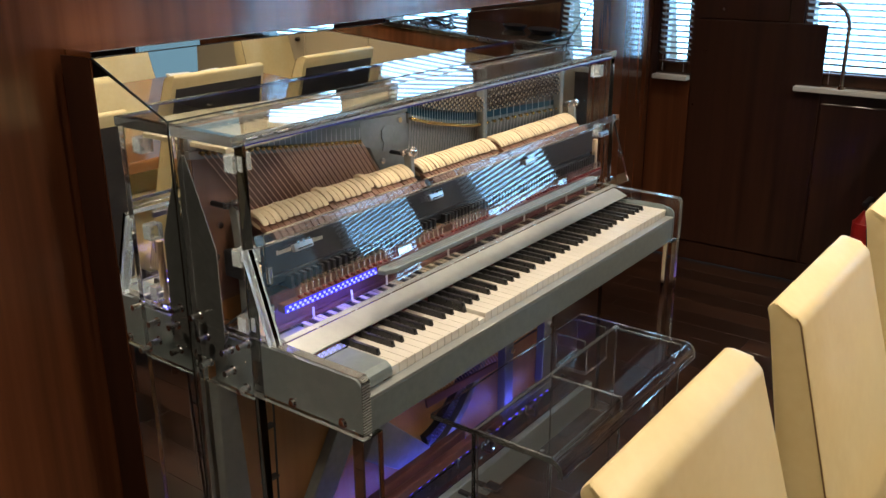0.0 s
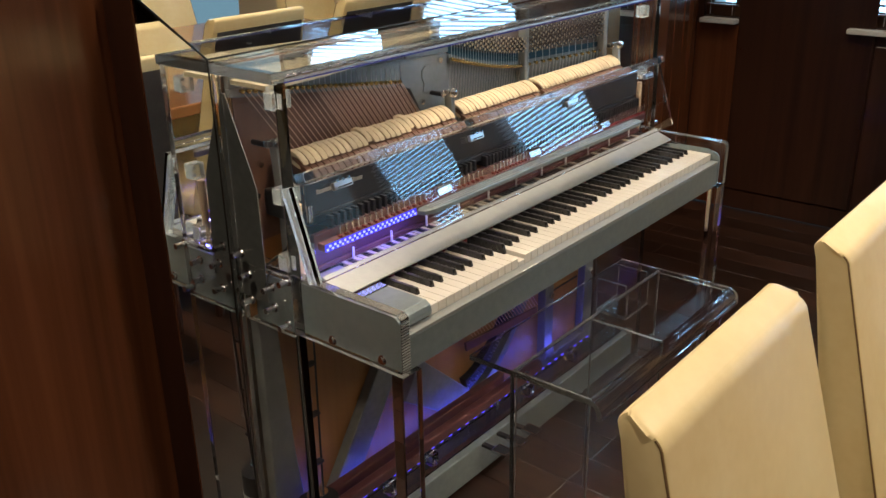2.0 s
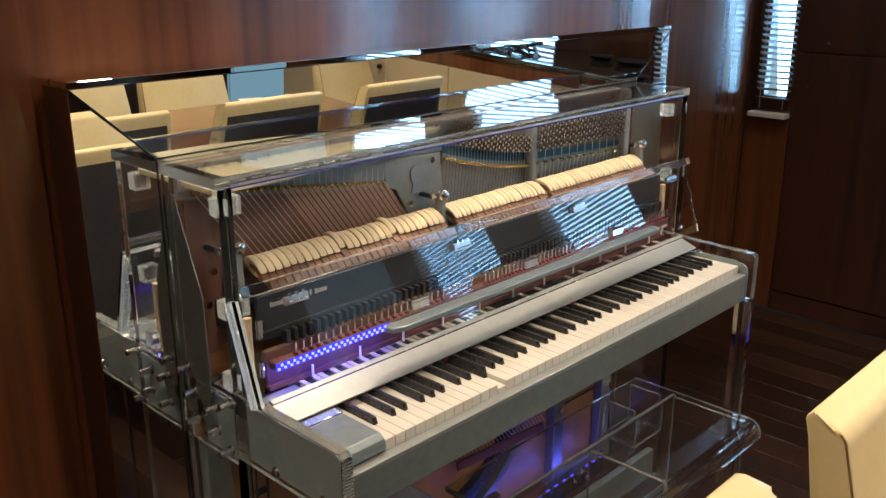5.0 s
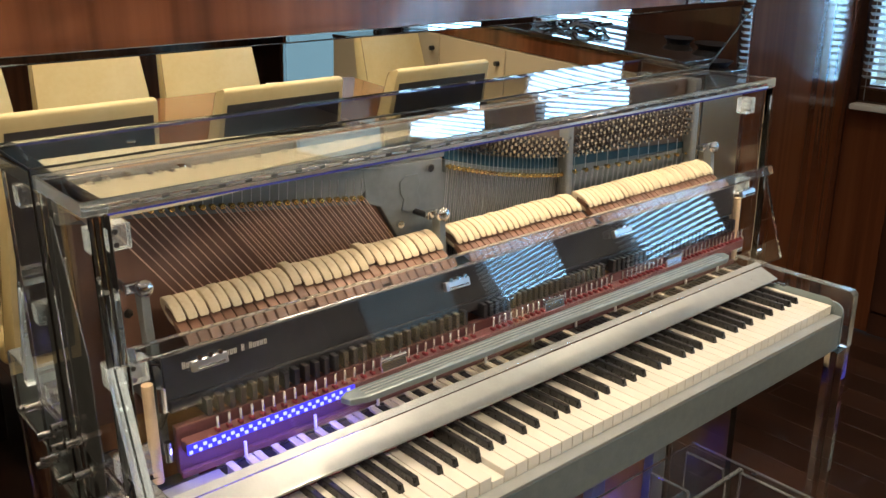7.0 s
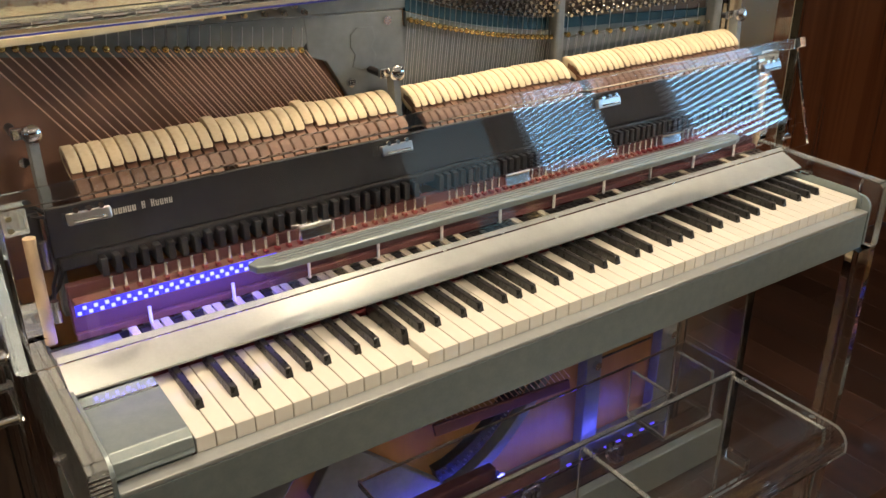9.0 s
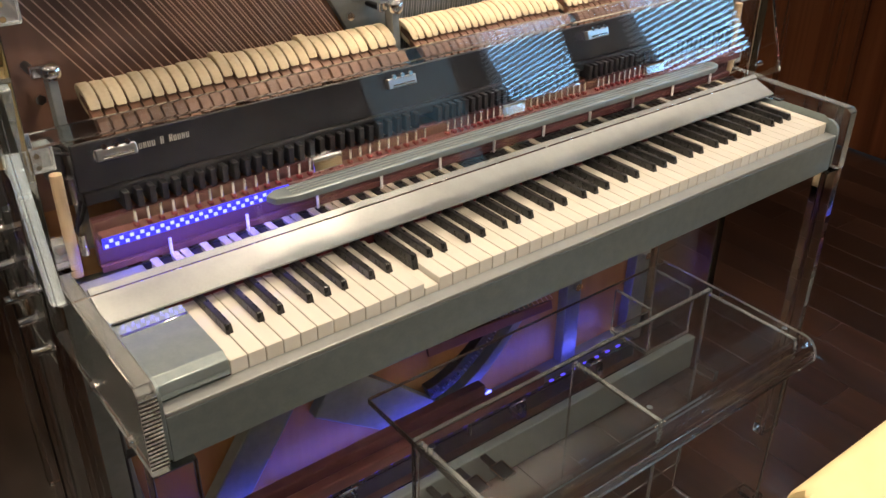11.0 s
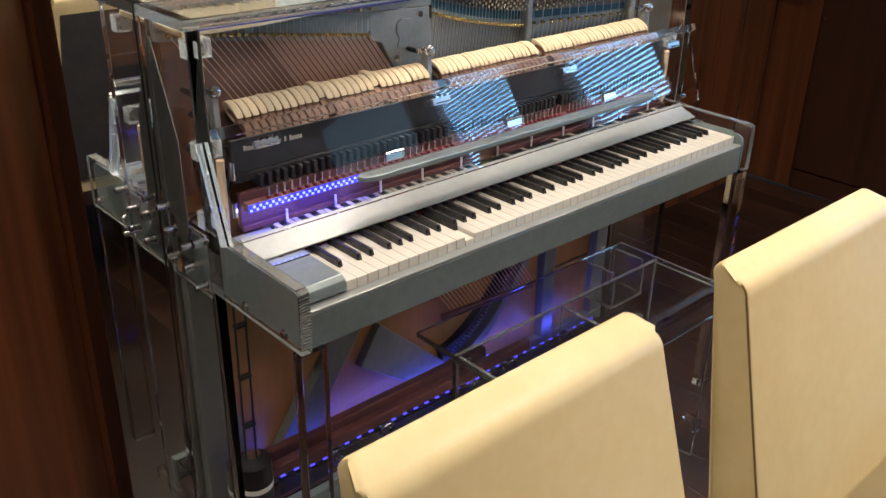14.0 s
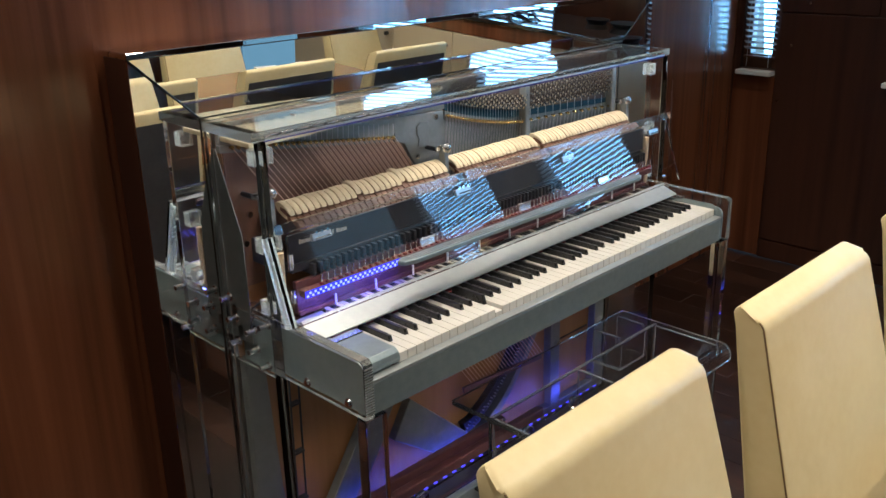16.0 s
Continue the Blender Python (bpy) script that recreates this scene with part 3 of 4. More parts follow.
for sx, side in ((-0.142, "left"), (1.256, "right")):
    x0, x1 = sx, sx + 0.026
    up = part("side_panel", box(B(), x0, x1, 0.2145, 0.376, 0.0, LZ0 - 0.001, 0.0015), M_ACRYL, piano)
    ax0, ax1 = (-0.120, -0.098) if sx < 0 else (1.2325, 1.2545)
    arm = part("arm", prism(B(), [(-0.036, 0.649), (-0.036, 0.762), (-0.028, 0.770), (0.205, 0.773), (0.372, 0.773), (0.372, 0.649)], "x", ax0, ax1, 0.0015), M_ACRYL, piano)
    lx0, lx1 = (-0.120, -0.066) if sx < 0 else (1.2005, 1.2545)
    part("front_leg", box(B(), lx0, lx1, -0.034, -0.008, 0.0, 0.6475, 0.002), M_ACRYL, piano)
    # clear blocks and chrome bolts that tie the arm to the upright
    bx = -0.147 if sx < 0 else 1.2825
    d = -1 if sx < 0 else 1
    for y, z in ((0.335, 0.760), (0.270, 0.750), (0.335, 0.706), (0.268, 0.708), (0.222, 0.775), (0.352, 0.800), (0.232, 0.682), (0.135, 0.672), (0.010, 0.673)):
        w = (ax0 if sx < 0 else ax1) if y < 0.2 else (x0 if sx < 0 else x1)
        out = 0.024 if y > 0.2 else 0.007
        bo = part("bolt", rod(B(), (w - d * 0.004, y, z), (w + d * out, y, z), 0.0062, 14), M_CHROME, up, smooth=False)
        part("washer", rod(B(), (w + d * 0.0005, y, z), (w + d * 0.0025, y, z), 0.0095, 16), M_CHROME, bo)
    ix = x1 if sx < 0 else x0 - 0.03
    for z in (1.105, 0.93, 0.80):
        part("clear_block", box(B(), ix, ix + 0.03, 0.236, 0.262, z - 0.016, z + 0.016, 0.002), M_EDGE, up)
    part("clear_tray", box(B(), ix + 0.001, ix + 0.029, 0.236, 0.330, 0.776, 0.783, 0.001), M_ACRYL, up)
    for z in (1.113, 1.097, 0.937, 0.922):
        part("screw", rod(B(), (ix + 0.010, 0.2345, z), (ix + 0.010, 0.250, z), 0.0035, 10), M_CHROME, up)
    # back stay inside the lower case
    part("back_stay", box(B(), x0 + 0.004, x1 - 0.004, 0.150, 0.2085, 0.0, 0.030, 0.002), M_ACRYL, up)

# keybed, slip and cheek blocks
part("keybed", box(B(), -0.0895, 1.2245, 0.004, 0.350, 0.652, 0.700, 0.004), M_GREY, piano)
sl = B()
box(sl, -0.0900, 1.2250, -0.022, -0.008, 0.645, 0.7100, 0.0015)
part("key_slip", sl, M_GREY, piano, "grey metallic key slip")
part("slip_ledge", box(B(), -0.0900, 1.2250, -0.0225, -0.0005, 0.7105, 0.7165, 0.0015), M_SILVER, piano)
for x0, x1, e0 in ((-0.0895, -0.0025, -0.0965), (1.2235, 1.2250, 1.2255)):
    pts = [(-0.0, 0.7168), (-0.006, 0.722), (-0.007, 0.730), (-0.003, 0.741), (0.008, 0.748), (0.128, 0.748), (0.128, 0.7168)]
    part("cheek_block", prism(B(), pts, "x", x0, x1, 0.0006 if x1 - x0 < 0.01 else 0.0015), M_GREY, piano, "grey metallic cheek block")
    top = 0.757 if e0 < 0 else 0.742
    rim = [(-0.0235 + 0.022 * (1 - math.cos(radians(a))), top - 0.022 + 0.022 * math.sin(radians(a))) for a in range(0, 100, 15)]
    part("bed_end", prism(B(), [(-0.0235, 0.652)] + rim + [(0.350, top), (0.350, 0.652)], "x", e0, e0 + 0.006, 0.001), M_GREY, piano, "grey metallic side plate with a rounded corner")
for x0 in (-0.094, 1.2125):
    part("clear_cap", box(B(), x0, x0 + (0.090 if x0 < 0 else 0.018), 0.100, 0.122, 0.7485, 0.752, 0.001), M_ACRYL, piano)

# keys
wk = B()
box(wk, 0.0006, K - 0.0006, 0.0, 0.146, ZK - 0.0225, ZK, 0.0012, 2)
first = part("white_key", wk, M_IVORY, piano)
first.location = (0, 0, 0)
for i in range(1, 52):
    o = new("white_key", first.data)
    o.parent = piano
    o.location = (K * i, 0, 0)
    if i == 12:
        o.location = (K * i, 0, -0.009)
bk = B()
lo = [(-0.0055, 0.046), (0.0055, 0.046), (0.0055, 0.146), (-0.0055, 0.146)]
hi = [(-0.0043, 0.053), (0.0043, 0.053), (0.0045, 0.146), (-0.0045, 0.146)]
vl, vh = [bk.verts.new((x, y, ZK - 0.012)) for x, y in lo], [bk.verts.new((x, y, ZK + 0.0120)) for x, y in hi]
bk.faces.new(vl[::-1]), bk.faces.new(vh)
for i in range(4):
    bk.faces.new((vl[i], vl[(i + 1) % 4], vh[(i + 1) % 4], vh[i]))
bmesh.ops.recalc_face_normals(bk, faces=bk.faces)
bmesh.ops.bevel(bk, geom=list(bk.edges), offset=0.0014, segments=2, affect="EDGES", profile=0.5)
bfirst = None
names = "ABCDEFG"
offs = {"A": 0.0022, "C": -0.0022, "D": 0.0022, "F": -0.0028, "G": 0.0}
blacks = []
for i in range(51):
    nm = names[i % 7]
    if nm in offs:
        blacks.append(K * (i + 1) + offs[nm])
for x in blacks:
    if bfirst is None:
        bfirst = part("black_key", bk, M_EBONY, piano)
        o = bfirst
    else:
        o = new("black_key", bfirst.data)
        o.parent = piano
    o.location = (x, 0, 0)
part("key_frame_felt", box(B(), 0.0, 1.222, 0.012, 0.34, 0.7005, 0.7105), M_REDFELT, piano)

# fallboard strip behind the keys
part("fallboard", prism(B(), [(0.1265, 0.7515), (0.1265, 0.7545), (0.184, 0.7770), (0.1875, 0.7745), (0.1875, 0.7700), (0.134, 0.7500)], "x", -0.0955, 1.2305, 0.0008), M_SILVER, piano, "silver fallboard strip")
# key tails with their capstans
tl = part("key_tail", box(B(), -0.0056, 0.0056, 0.1895, 0.268, 0.742, 0.7620, 0.0008), M_KEYWOOD, piano)
tl.location = (0.006, 0, 0)
step = 1.212 / 87
pat = [0, 1, 0, 0, 1, 0, 1, 0, 0, 1, 0, 1]
tb_me = None
for k in range(1, 88):
    if pat[k % 12] or (k > 34 and k % 4):
        if tb_me is None:
            o = part("key_tail", box(B(), -0.0056, 0.0056, 0.1895, 0.225, 0.742, 0.7610, 0.0008), M_BLACK, piano)
            tb_me = o.data
        else:
            o = new("key_tail", tb_me)
            o.parent = piano
    else:
        o = new("key_tail", tl.data)
        o.parent = piano
    o.location = (0.006 + step * k, 0, 0)
pin = part("pilot_pin", rod(B(), (0, 0, 0), (0, 0, 0.024), 0.0024, 8), M_WHITE, piano)
pin.location = (0.03, 0.228, 0.762)
repeat(pin, [at(0.03 + 0.112 * k, 0.228, 0.762) for k in range(1, 11)], piano)
part("tail_strip", box(B(), -0.094, 1.230, 0.2275, 0.231, 0.742, 0.7610), M_BLACK, piano)

# sloping front panel of clear acrylic with its bar, clips and ledge
ang = math.atan2(0.0615, 0.190)


def on_panel(s, off=0.0):
    """(y, z) at height s along the panel's front face, off metres in front of it."""
    return (0.136 + math.sin(ang) * s - math.cos(ang) * off, 0.792 + math.cos(ang) * s + math.sin(ang) * off)


L = 0.180
desk = part("front_panel", prism(B(), [on_panel(0, 0), on_panel(L, 0), on_panel(L, -0.012), on_panel(0, -0.012)], "x", -0.140, 1.256, 0.001), M_ACRYL, piano, "sloping clear acrylic front panel")
part("top_bar", prism(B(), [on_panel(L + 0.0006, 0.012), on_panel(L + 0.019, 0.012), on_panel(L + 0.019, -0.016), on_panel(L + 0.0006, -0.016)], "x", -0.118, 1.262, 0.0015), M_SATIN, desk, "satin clear top bar")
part("end_strip", prism(B(), [on_panel(0.0, -0.0125), on_panel(L, -0.0125), on_panel(L, -0.030), on_panel(0, -0.030)], "x", -0.143, -0.129, 0.001), M_FROST, desk, "frosted end strip")
for x in (-0.03, 0.375, 0.765, 1.165):
    c = B()
    prism(c, [on_panel(L - 0.030, 0.0085), on_panel(L - 0.016, 0.0085), on_panel(L - 0.016, 0.0005), on_panel(L - 0.030, 0.0005)], "x", x - 0.024, x + 0.024, 0.0015)
    cp = part("clip", c, M_STEEL, desk, "brushed steel clip")
    for k in (-0.014, 0, 0.014):
        (ya, za), (yb, zb) = on_panel(L - 0.014, 0.012), on_panel(L - 0.014, 0.0088)
        part("clip_screw", rod(B(), (x + k, ya, za), (x + k, yb, zb), 0.0032, 10), M_CHROME, cp)
    (ya, za), (yb, zb) = on_panel(L - 0.026, 0.0105), on_panel(L - 0.026, 0.0088)
    part("clip_plate", rod(B(), (x - 0.018, ya, za), (x + 0.018, ya, za), 0.0016, 8), M_CHROME, cp)
for x in (0.235, 0.567, 0.892):
    c = B()
    prism(c, [on_panel(0.068, 0.006), on_panel(0.082, 0.006), on_panel(0.082, 0.0005), on_panel(0.068, 0.0005)], "x", x - 0.022, x + 0.022, 0.001)
    cp = part("ledge_hinge", c, M_CHROME, desk)
    (ya, za) = on_panel(0.084, 0.006)
    part("pin", rod(B(), (x - 0.022, ya, za), (x + 0.022, ya, za), 0.003, 10), M_CHROME, cp)
# grey music ledge
y0, z0 = on_panel(0.058, 0.0008)
lb = B()
outl = [(0.150, y0 - 0.001), (0.134, y0 - 0.010), (0.140, y0 - 0.026), (0.165, y0 - 0.034), (1.015, y0 - 0.034), (1.035, y0 - 0.026), (1.040, y0 - 0.010), (1.026, y0 - 0.001)]
prism(lb, outl, "z", z0 - 0.006, z0 + 0.004, 0.002)
ledge = part("music_ledge", lb, M_GREY, desk, "grey metallic music ledge with grooves")
for k in (0.010, 0.017, 0.024):
    part("groove", box(B(), 0.165, 1.012, y0 - k - 0.001, y0 - k + 0.001, z0 + 0.0041, z0 + 0.0048), M_STEEL, ledge)

# action: black rail with a printed line, damper field, jacks, lights
part("action_rail", box(B(), -0.066, 1.215, 0.246, 0.252, 0.872, 0.935, 0.002), M_BLACK, piano, "black action rail")
act = part("whippen_rail", box(B(), -0.060, 1.215, 0.250, 0.290, 0.850, 0.868, 0.003), M_BLACK, piano)
pr = B()
xs = -0.040
for letters in (7, 0, 6, 0, 1, 0, 5):
    for k in range(letters):
        h = 0.0095 if k == 0 else 0.0072
        box(pr, xs, xs + 0.0016, 0.2448, 0.2459, 0.911, 0.911 + h)
        box(pr, xs + 0.0028, xs + 0.0040, 0.2448, 0.2459, 0.911, 0.911 + h)
        box(pr, xs + 0.0017, xs + 0.0027, 0.2448, 0.2459, 0.911 + (0.0 if k % 3 else h * 0.45), 0.9122 + (0.0 if k % 3 else h * 0.45))
        xs += 0.0056
    xs += 0.003
part("printed_mark", pr, M_GOLDTEXT, piano, "pale printed mark as plain bars")
wp = part("whippen", box(B(), -0.0042, 0.0042, 0.236, 0.300, 0.838, 0.862, 0.001), M_BLACK, piano)
sp = part("jack_peg", box(B(), -0.0020, 0.0020, 0.216, 0.2195, 0.828, 0.846, 0.0008), M_CHROME, piano, "chrome damper peg")
rf = part("peg_cushion", box(B(), -0.0030, 0.0030, 0.214, 0.223, 0.8225, 0.8275, 0.001), M_REDFELT, piano)
secs = ((-0.012, 0.440, 28), (0.484, 0.630, 12), (0.643, 0.783, 11), (0.815, 1.212, 31))
hx = [a + (b - a) * k / (c - 1) for a, b, c in secs for k in range(c)]
for o in (wp, sp, rf):
    o.location = (hx[0], 0, 0)
    repeat(o, [at(x, 0, 0) for x in hx[1:]], piano)
part("peg_rail", box(B(), -0.058, 1.215, 0.212, 0.234, 0.806, 0.8220, 0.002), M_BOARD, piano)
part("red_board", box(B(), -0.060, 1.220, 0.240, 0.252, 0.765, 0.835, 0.002), M_BOARD, piano, "red-brown board under the action")
part("lower_rail", box(B(), -0.060, 1.220, 0.232, 0.2395, 0.7625, 0.772, 0.001), M_BOARD, piano)
led = part("light_strip", box(B(), -0.060, 0.200, 0.2085, 0.2110, 0.8085, 0.8225), M_LEDBAND, piano, "lit blue light strip")
dot = part("diode", box(B(), -0.0022, 0.0022, 0.2065, 0.2084, -0.0020, 0.0020), M_LED, led)
dot.location = (-0.056, 0, 0.8125)
repeat(dot, [at(-0.056 + 0.0066 * k, 0, 0.8125 + 0.0062 * (k % 2)) for k in range(1, 39)], led)
lamp("light_strip_glow", "AREA", look((0.07, 0.207, 0.803), (0.07, 0.240, 0.790)), 0.32, (0.12, 0.12, 1.0), 0.26, 0.012)

# hammers: brown moulding with a cream felt head curled over it
rng = random.Random(4)


def hammer(w):
    """A head of felt that wraps a brown core, on a sloping stick."""
    hm = B()
    prism(hm, [(0.304, 0.951), (0.328, 0.962), (0.326, 0.970), (0.302, 0.960)], "x", -w / 2 - 0.0003, w / 2 + 0.0003, 0.0006)
    prism(hm, [(0.2675, 0.9290), (0.280, 0.9290), (0.306, 0.944), (0.306, 0.9545), (0.2935, 0.9500), (0.280, 0.9425)], "x", -w * 0.49, w * 0.49, 0.0006)
    h = part("hammer", hm, M_MAPLE, piano, "brown hammer with a cream felt head")
    outer = []
    for k in range(13):
        a = radians(-150 + 310 * k / 12)
        outer.append((0.319 + 0.0285 * math.cos(a) * 0.90 - 0.0130 * math.sin(a) * 0.43, 0.9615 + 0.0285 * math.cos(a) * 0.43 + 0.0130 * math.sin(a) * 0.90))
    inner = [(0.316 + 0.010 * math.cos(radians(a)), 0.961 + 0.006 * math.sin(radians(a))) for a in (150, 90, 30, -30, -90, -140)]
    fe = part("felt_head", prism(B(), outer + inner, "x", -w / 2, w / 2, 0.0018), M_FELT, h, smooth=True)
    shk = part("shank", rod(B(), (0, 0.276, 0.929), (0, 0.266, 0.872), 0.0026, 8), M_MAPLE, h)
    return h, fe, shk


for (a, b, c) in secs:
    h0, fe, shk = hammer((b - a) / (c - 1) - 0.0021)
    h0.location = (a, 0, 0)
    for k in range(1, c):
        h2 = new("hammer", h0.data)
        h2.parent = piano
        up = 0.004 if (a < 0 and k in (11, 19)) else 0.0
        h2.location = (a + (b - a) * k / (c - 1), rng.uniform(-0.0012, 0.0012) + 1.5 * up, rng.uniform(-0.0008, 0.0008) + up)
        for src in (fe, shk):
            f2 = new(src.name.split(".")[0], src.data)
            f2.parent = h2
part("hammer_rail", box(B(), -0.058, 1.222, 0.258, 0.264, 0.912, 0.9285, 0.002), M_RAIL, piano, "maple hammer rest rail")
part("blue_rail_felt", box(B(), -0.058, 1.222, 0.2645, 0.2672, 0.910, 0.926, 0.001), M_BLUEFELT, piano)
for x in (-0.052, 0.456, 1.226):
    br = part("action_bracket", prism(B(), [(0.300, 0.765), (0.318, 0.765), (0.318, 0.88), (0.330, 1.005), (0.318, 1.016), (0.308, 1.0), (0.300, 0.88)], "x", x - 0.006, x + 0.006, 0.0015), M_PLATE, piano)
    kb = B()
    bmesh.ops.create_uvsphere(kb, u_segments=16, v_segments=10, radius=0.0125, matrix=Matrix.Translation((x, 0.307, 1.008)) @ Matrix.Diagonal((1, 0.8, 1, 1)))
    part("knob", kb, M_CHROME, br, "chrome bracket knob", smooth=True)
    part("stud", rod(B(), (x - 0.016, 0.326, 1.005), (x - 0.016, 0.362, 1.005), 0.0055, 12), M_BLACK, br)
    part("yoke", box(B(), x - 0.021, x + 0.004, 0.318, 0.328, 0.999, 1.014, 0.002), M_CHROME, br)
# cast plate with its openings, soundboard behind
SBY = 0.3745
part("soundboard", box(B(), -0.100, 1.205, SBY, 0.3790, 0.045, 1.139), M_SOUND, piano, "orange spruce soundboard")
part("bass_field", prism(B(), [(-0.098, 0.80), (-0.098, 1.108), (0.345, 1.052), (0.372, 1.035), (0.45, 0.80)], "y", SBY - 0.0035, SBY - 0.0005), M_SOUND_RED, piano, "dark red string field behind the bass strings")


def agraffe_z(x):
    """Height of the string bearings along the plate."""
    if x < 0.36:
        return 1.101 - 0.052 * (x + 0.054) / 0.388
    if x < 0.79:
        s = (x - 0.49) / 0.30
        return 1.080 - 0.098 * s + 0.032 * s * s
    return 1.015 - 0.020 * (x - 0.80) / 0.40


plate = part("plate", prism(B(), [(-0.112, 1.139), (1.205, 1.139), (1.205, 1.06), (-0.112, 1.112)][::-1], "y", 0.3605, 0.3735, 0.002), M_PLATE, piano, "silver cast iron plate")
pb = B()
top = [(x, agraffe_z(x) - 0.012) for x in [-0.112 + 0.0482 * k for k in range(10)]]
prism(pb, [(-0.112, 1.1115)] + top + [(0.372, 1.0930)], "y", 0.3600, 0.3730, 0.001)
part("bass_bridge_bar", pb, M_PLATE, plate)
# solid web between bass and tenor with a raised cartouche
part("web", prism(B(), [(0.335, 1.094), (0.340, 1.036), (0.368, 1.026), (0.398, 0.975), (0.450, 0.86), (0.520, 0.86), (0.500, 1.075), (0.500, 1.087)], "y", 0.3595, 0.3732, 0.002), M_PLATE, plate)
co = [(0.408, 1.060), (0.420, 1.070), (0.446, 1.068), (0.450, 1.050), (0.443, 1.040), (0.451, 1.026), (0.446, 1.010), (0.424, 1.006), (0.410, 1.012), (0.415, 1.030), (0.408, 1.042)]
part("cartouche", prism(B(), co, "y", 0.3572, 0.3597, 0.0008), M_PLATE, plate, "raised cartouche cast in the plate")
part("treble_field", box(B(), 0.503, 1.200, 0.3665, 0.3740, 0.800, 1.06), M_PLATE, plate)
mid = [0.505 + 0.0285 * k for k in range(11)]
part("tenor_bridge_bar", prism(B(), [(x, agraffe_z(x) - 0.014) for x in mid] + [(x, agraffe_z(x) + 0.008) for x in mid[::-1]], "y", 0.3585, 0.3662, 0.001), M_PLATE, plate)
part("treble_bridge_bar", box(B(), 0.812, 1.198, 0.3585, 0.3662, 0.982, 1.004, 0.001), M_PLATE, plate)
part("blue_felt", prism(B(), [(x, agraffe_z(x) + 0.009) for x in mid] + [(x, agraffe_z(x) + 0.028) for x in mid[::-1]], "y", 0.3600, 0.3662), M_BLUEFELT, plate, "blue felt under the strings")
part("blue_felt", prism(B(), [(0.815, 1.022), (1.195, 1.003), (1.195, 1.016), (0.815, 1.040)], "y", 0.3600, 0.3662), M_BLUEFELT, plate)
part("pin_field", prism(B(), [(x, agraffe_z(x) + 0.029) for x in mid] + [(0.788, 1.138), (0.540, 1.138)], "y", 0.3592, 0.3602), M_PINFIELD, plate, "dark brown pin block")
part("pin_field", prism(B(), [(0.812, 1.041), (1.184, 1.019), (1.184, 1.138), (0.812, 1.138)], "y", 0.3592, 0.3602), M_PINFIELD, plate)
part("strut", box(B(), 0.790, 0.808, 0.338, 0.3662, 0.800, 1.139, 0.004), M_PLATE, plate)
part("strut", box(B(), 1.186, 1.206, 0.336, 0.3600, 0.800, 1.139, 0.004), M_PLATE, plate)
part("strut", prism(B(), [(0.300, 0.702), (0.304, 0.935), (0.370, 1.105), (0.3785, 1.105), (0.3785, 0.702)], "x", -0.116, -0.1135, 0.001), M_PLATE, plate, "grey end wall of the plate")
# Gold here is painted lamplight on the silver plate's top.
part("plate_top", prism(B(), [(-0.108, 0.3600), (-0.108, 0.262), (0.02, 0.266), (0.46, 0.335), (0.50, 0.3600)], "z", 1.1210, 1.1300, 0.001), M_FLANGE, plate, "flat silver top flange of the plate, coloured gold as if lamplit")
tb2 = part("top_screw", rod(B(), (0, 0.350, 1.1302), (0, 0.350, 1.1350), 0.0055, 8), M_CHROME, plate)
tb2.location = (-0.09, 0, 0)
repeat(tb2, [at(-0.09 + 0.047 * k, -0.006 * (k % 2), 0) for k in range(1, 13)], plate)
for x, z in ((-0.06, 0.96), (-0.075, 0.90), (0.405, 0.99), (0.47, 1.075), (1.14, 1.125), (0.9, 1.13)):
    part("plate_bolt", rod(B(), (x, 0.353, z), (x, 0.3604, z), 0.007, 6), M_CHROME, plate)

# bearings, tuning pins and strings
stud = B()
bmesh.ops.create_uvsphere(stud, u_segments=10, v_segments=6, radius=0.0047, matrix=Matrix.Translation((0, 0.352, 0)))
rod(stud, (0, 0.352, 0), (0, 0.3602, 0), 0.003, 8)
st = part("agraffe", stud, M_BRASS, plate, "brass string bearing", smooth=True)
bass_x = [-0.088 + 0.0148 * k for k in range(29)]
ag = [(x, agraffe_z(x)) for x in bass_x] + [(0.508 + 0.0104 * k, 0) for k in range(28)] + [(0.826 + 0.0330 * k, 0) for k in range(12)]
ag = [(x, agraffe_z(x) - (0.002 if x > 0.4 else 0)) for x, _ in ag]
st.location = (ag[0][0], 0, ag[0][1])
repeat(st, [at(x, 0 if x < 0.4 else -0.003, z) for x, z in ag[1:]], plate)
tp = rod(B(), (0, 0.338, 0), (0, 0.3606, 0), 0.0031, 8)
rod(tp, (0, 0.346, 0), (0, 0.3605, 0), 0.0042, 8)
tpin = part("tuning_pin", tp, M_CHROME, plate, "chrome tuning pin")
places = []
for k in range(29):
    x = bass_x[k] + 0.004
    places.append((x, 1.127 - 0.024 * (k / 29) + (0.009 if k % 2 else 0)))
for k in range(28):
    x = 0.520 + 0.0100 * k
    for r in range(3):
        z = agraffe_z(x) + 0.036 + 0.0125 * r + (0.006 if k % 2 else 0)
        if z < 1.136:
            places.append((x + 0.003 * r, z))
for k in range(32):
    x = 0.822 + 0.0116 * k
    for r in range(4):
        places.append((x + 0.002 * r, 1.046 + 0.0175 * r - 0.012 * (x - 0.82) + (0.006 if k % 2 else 0)))
tpin.location = (places[0][0], 0, places[0][1])
repeat(tpin, [at(x, 0, z) for x, z in places[1:]], plate)
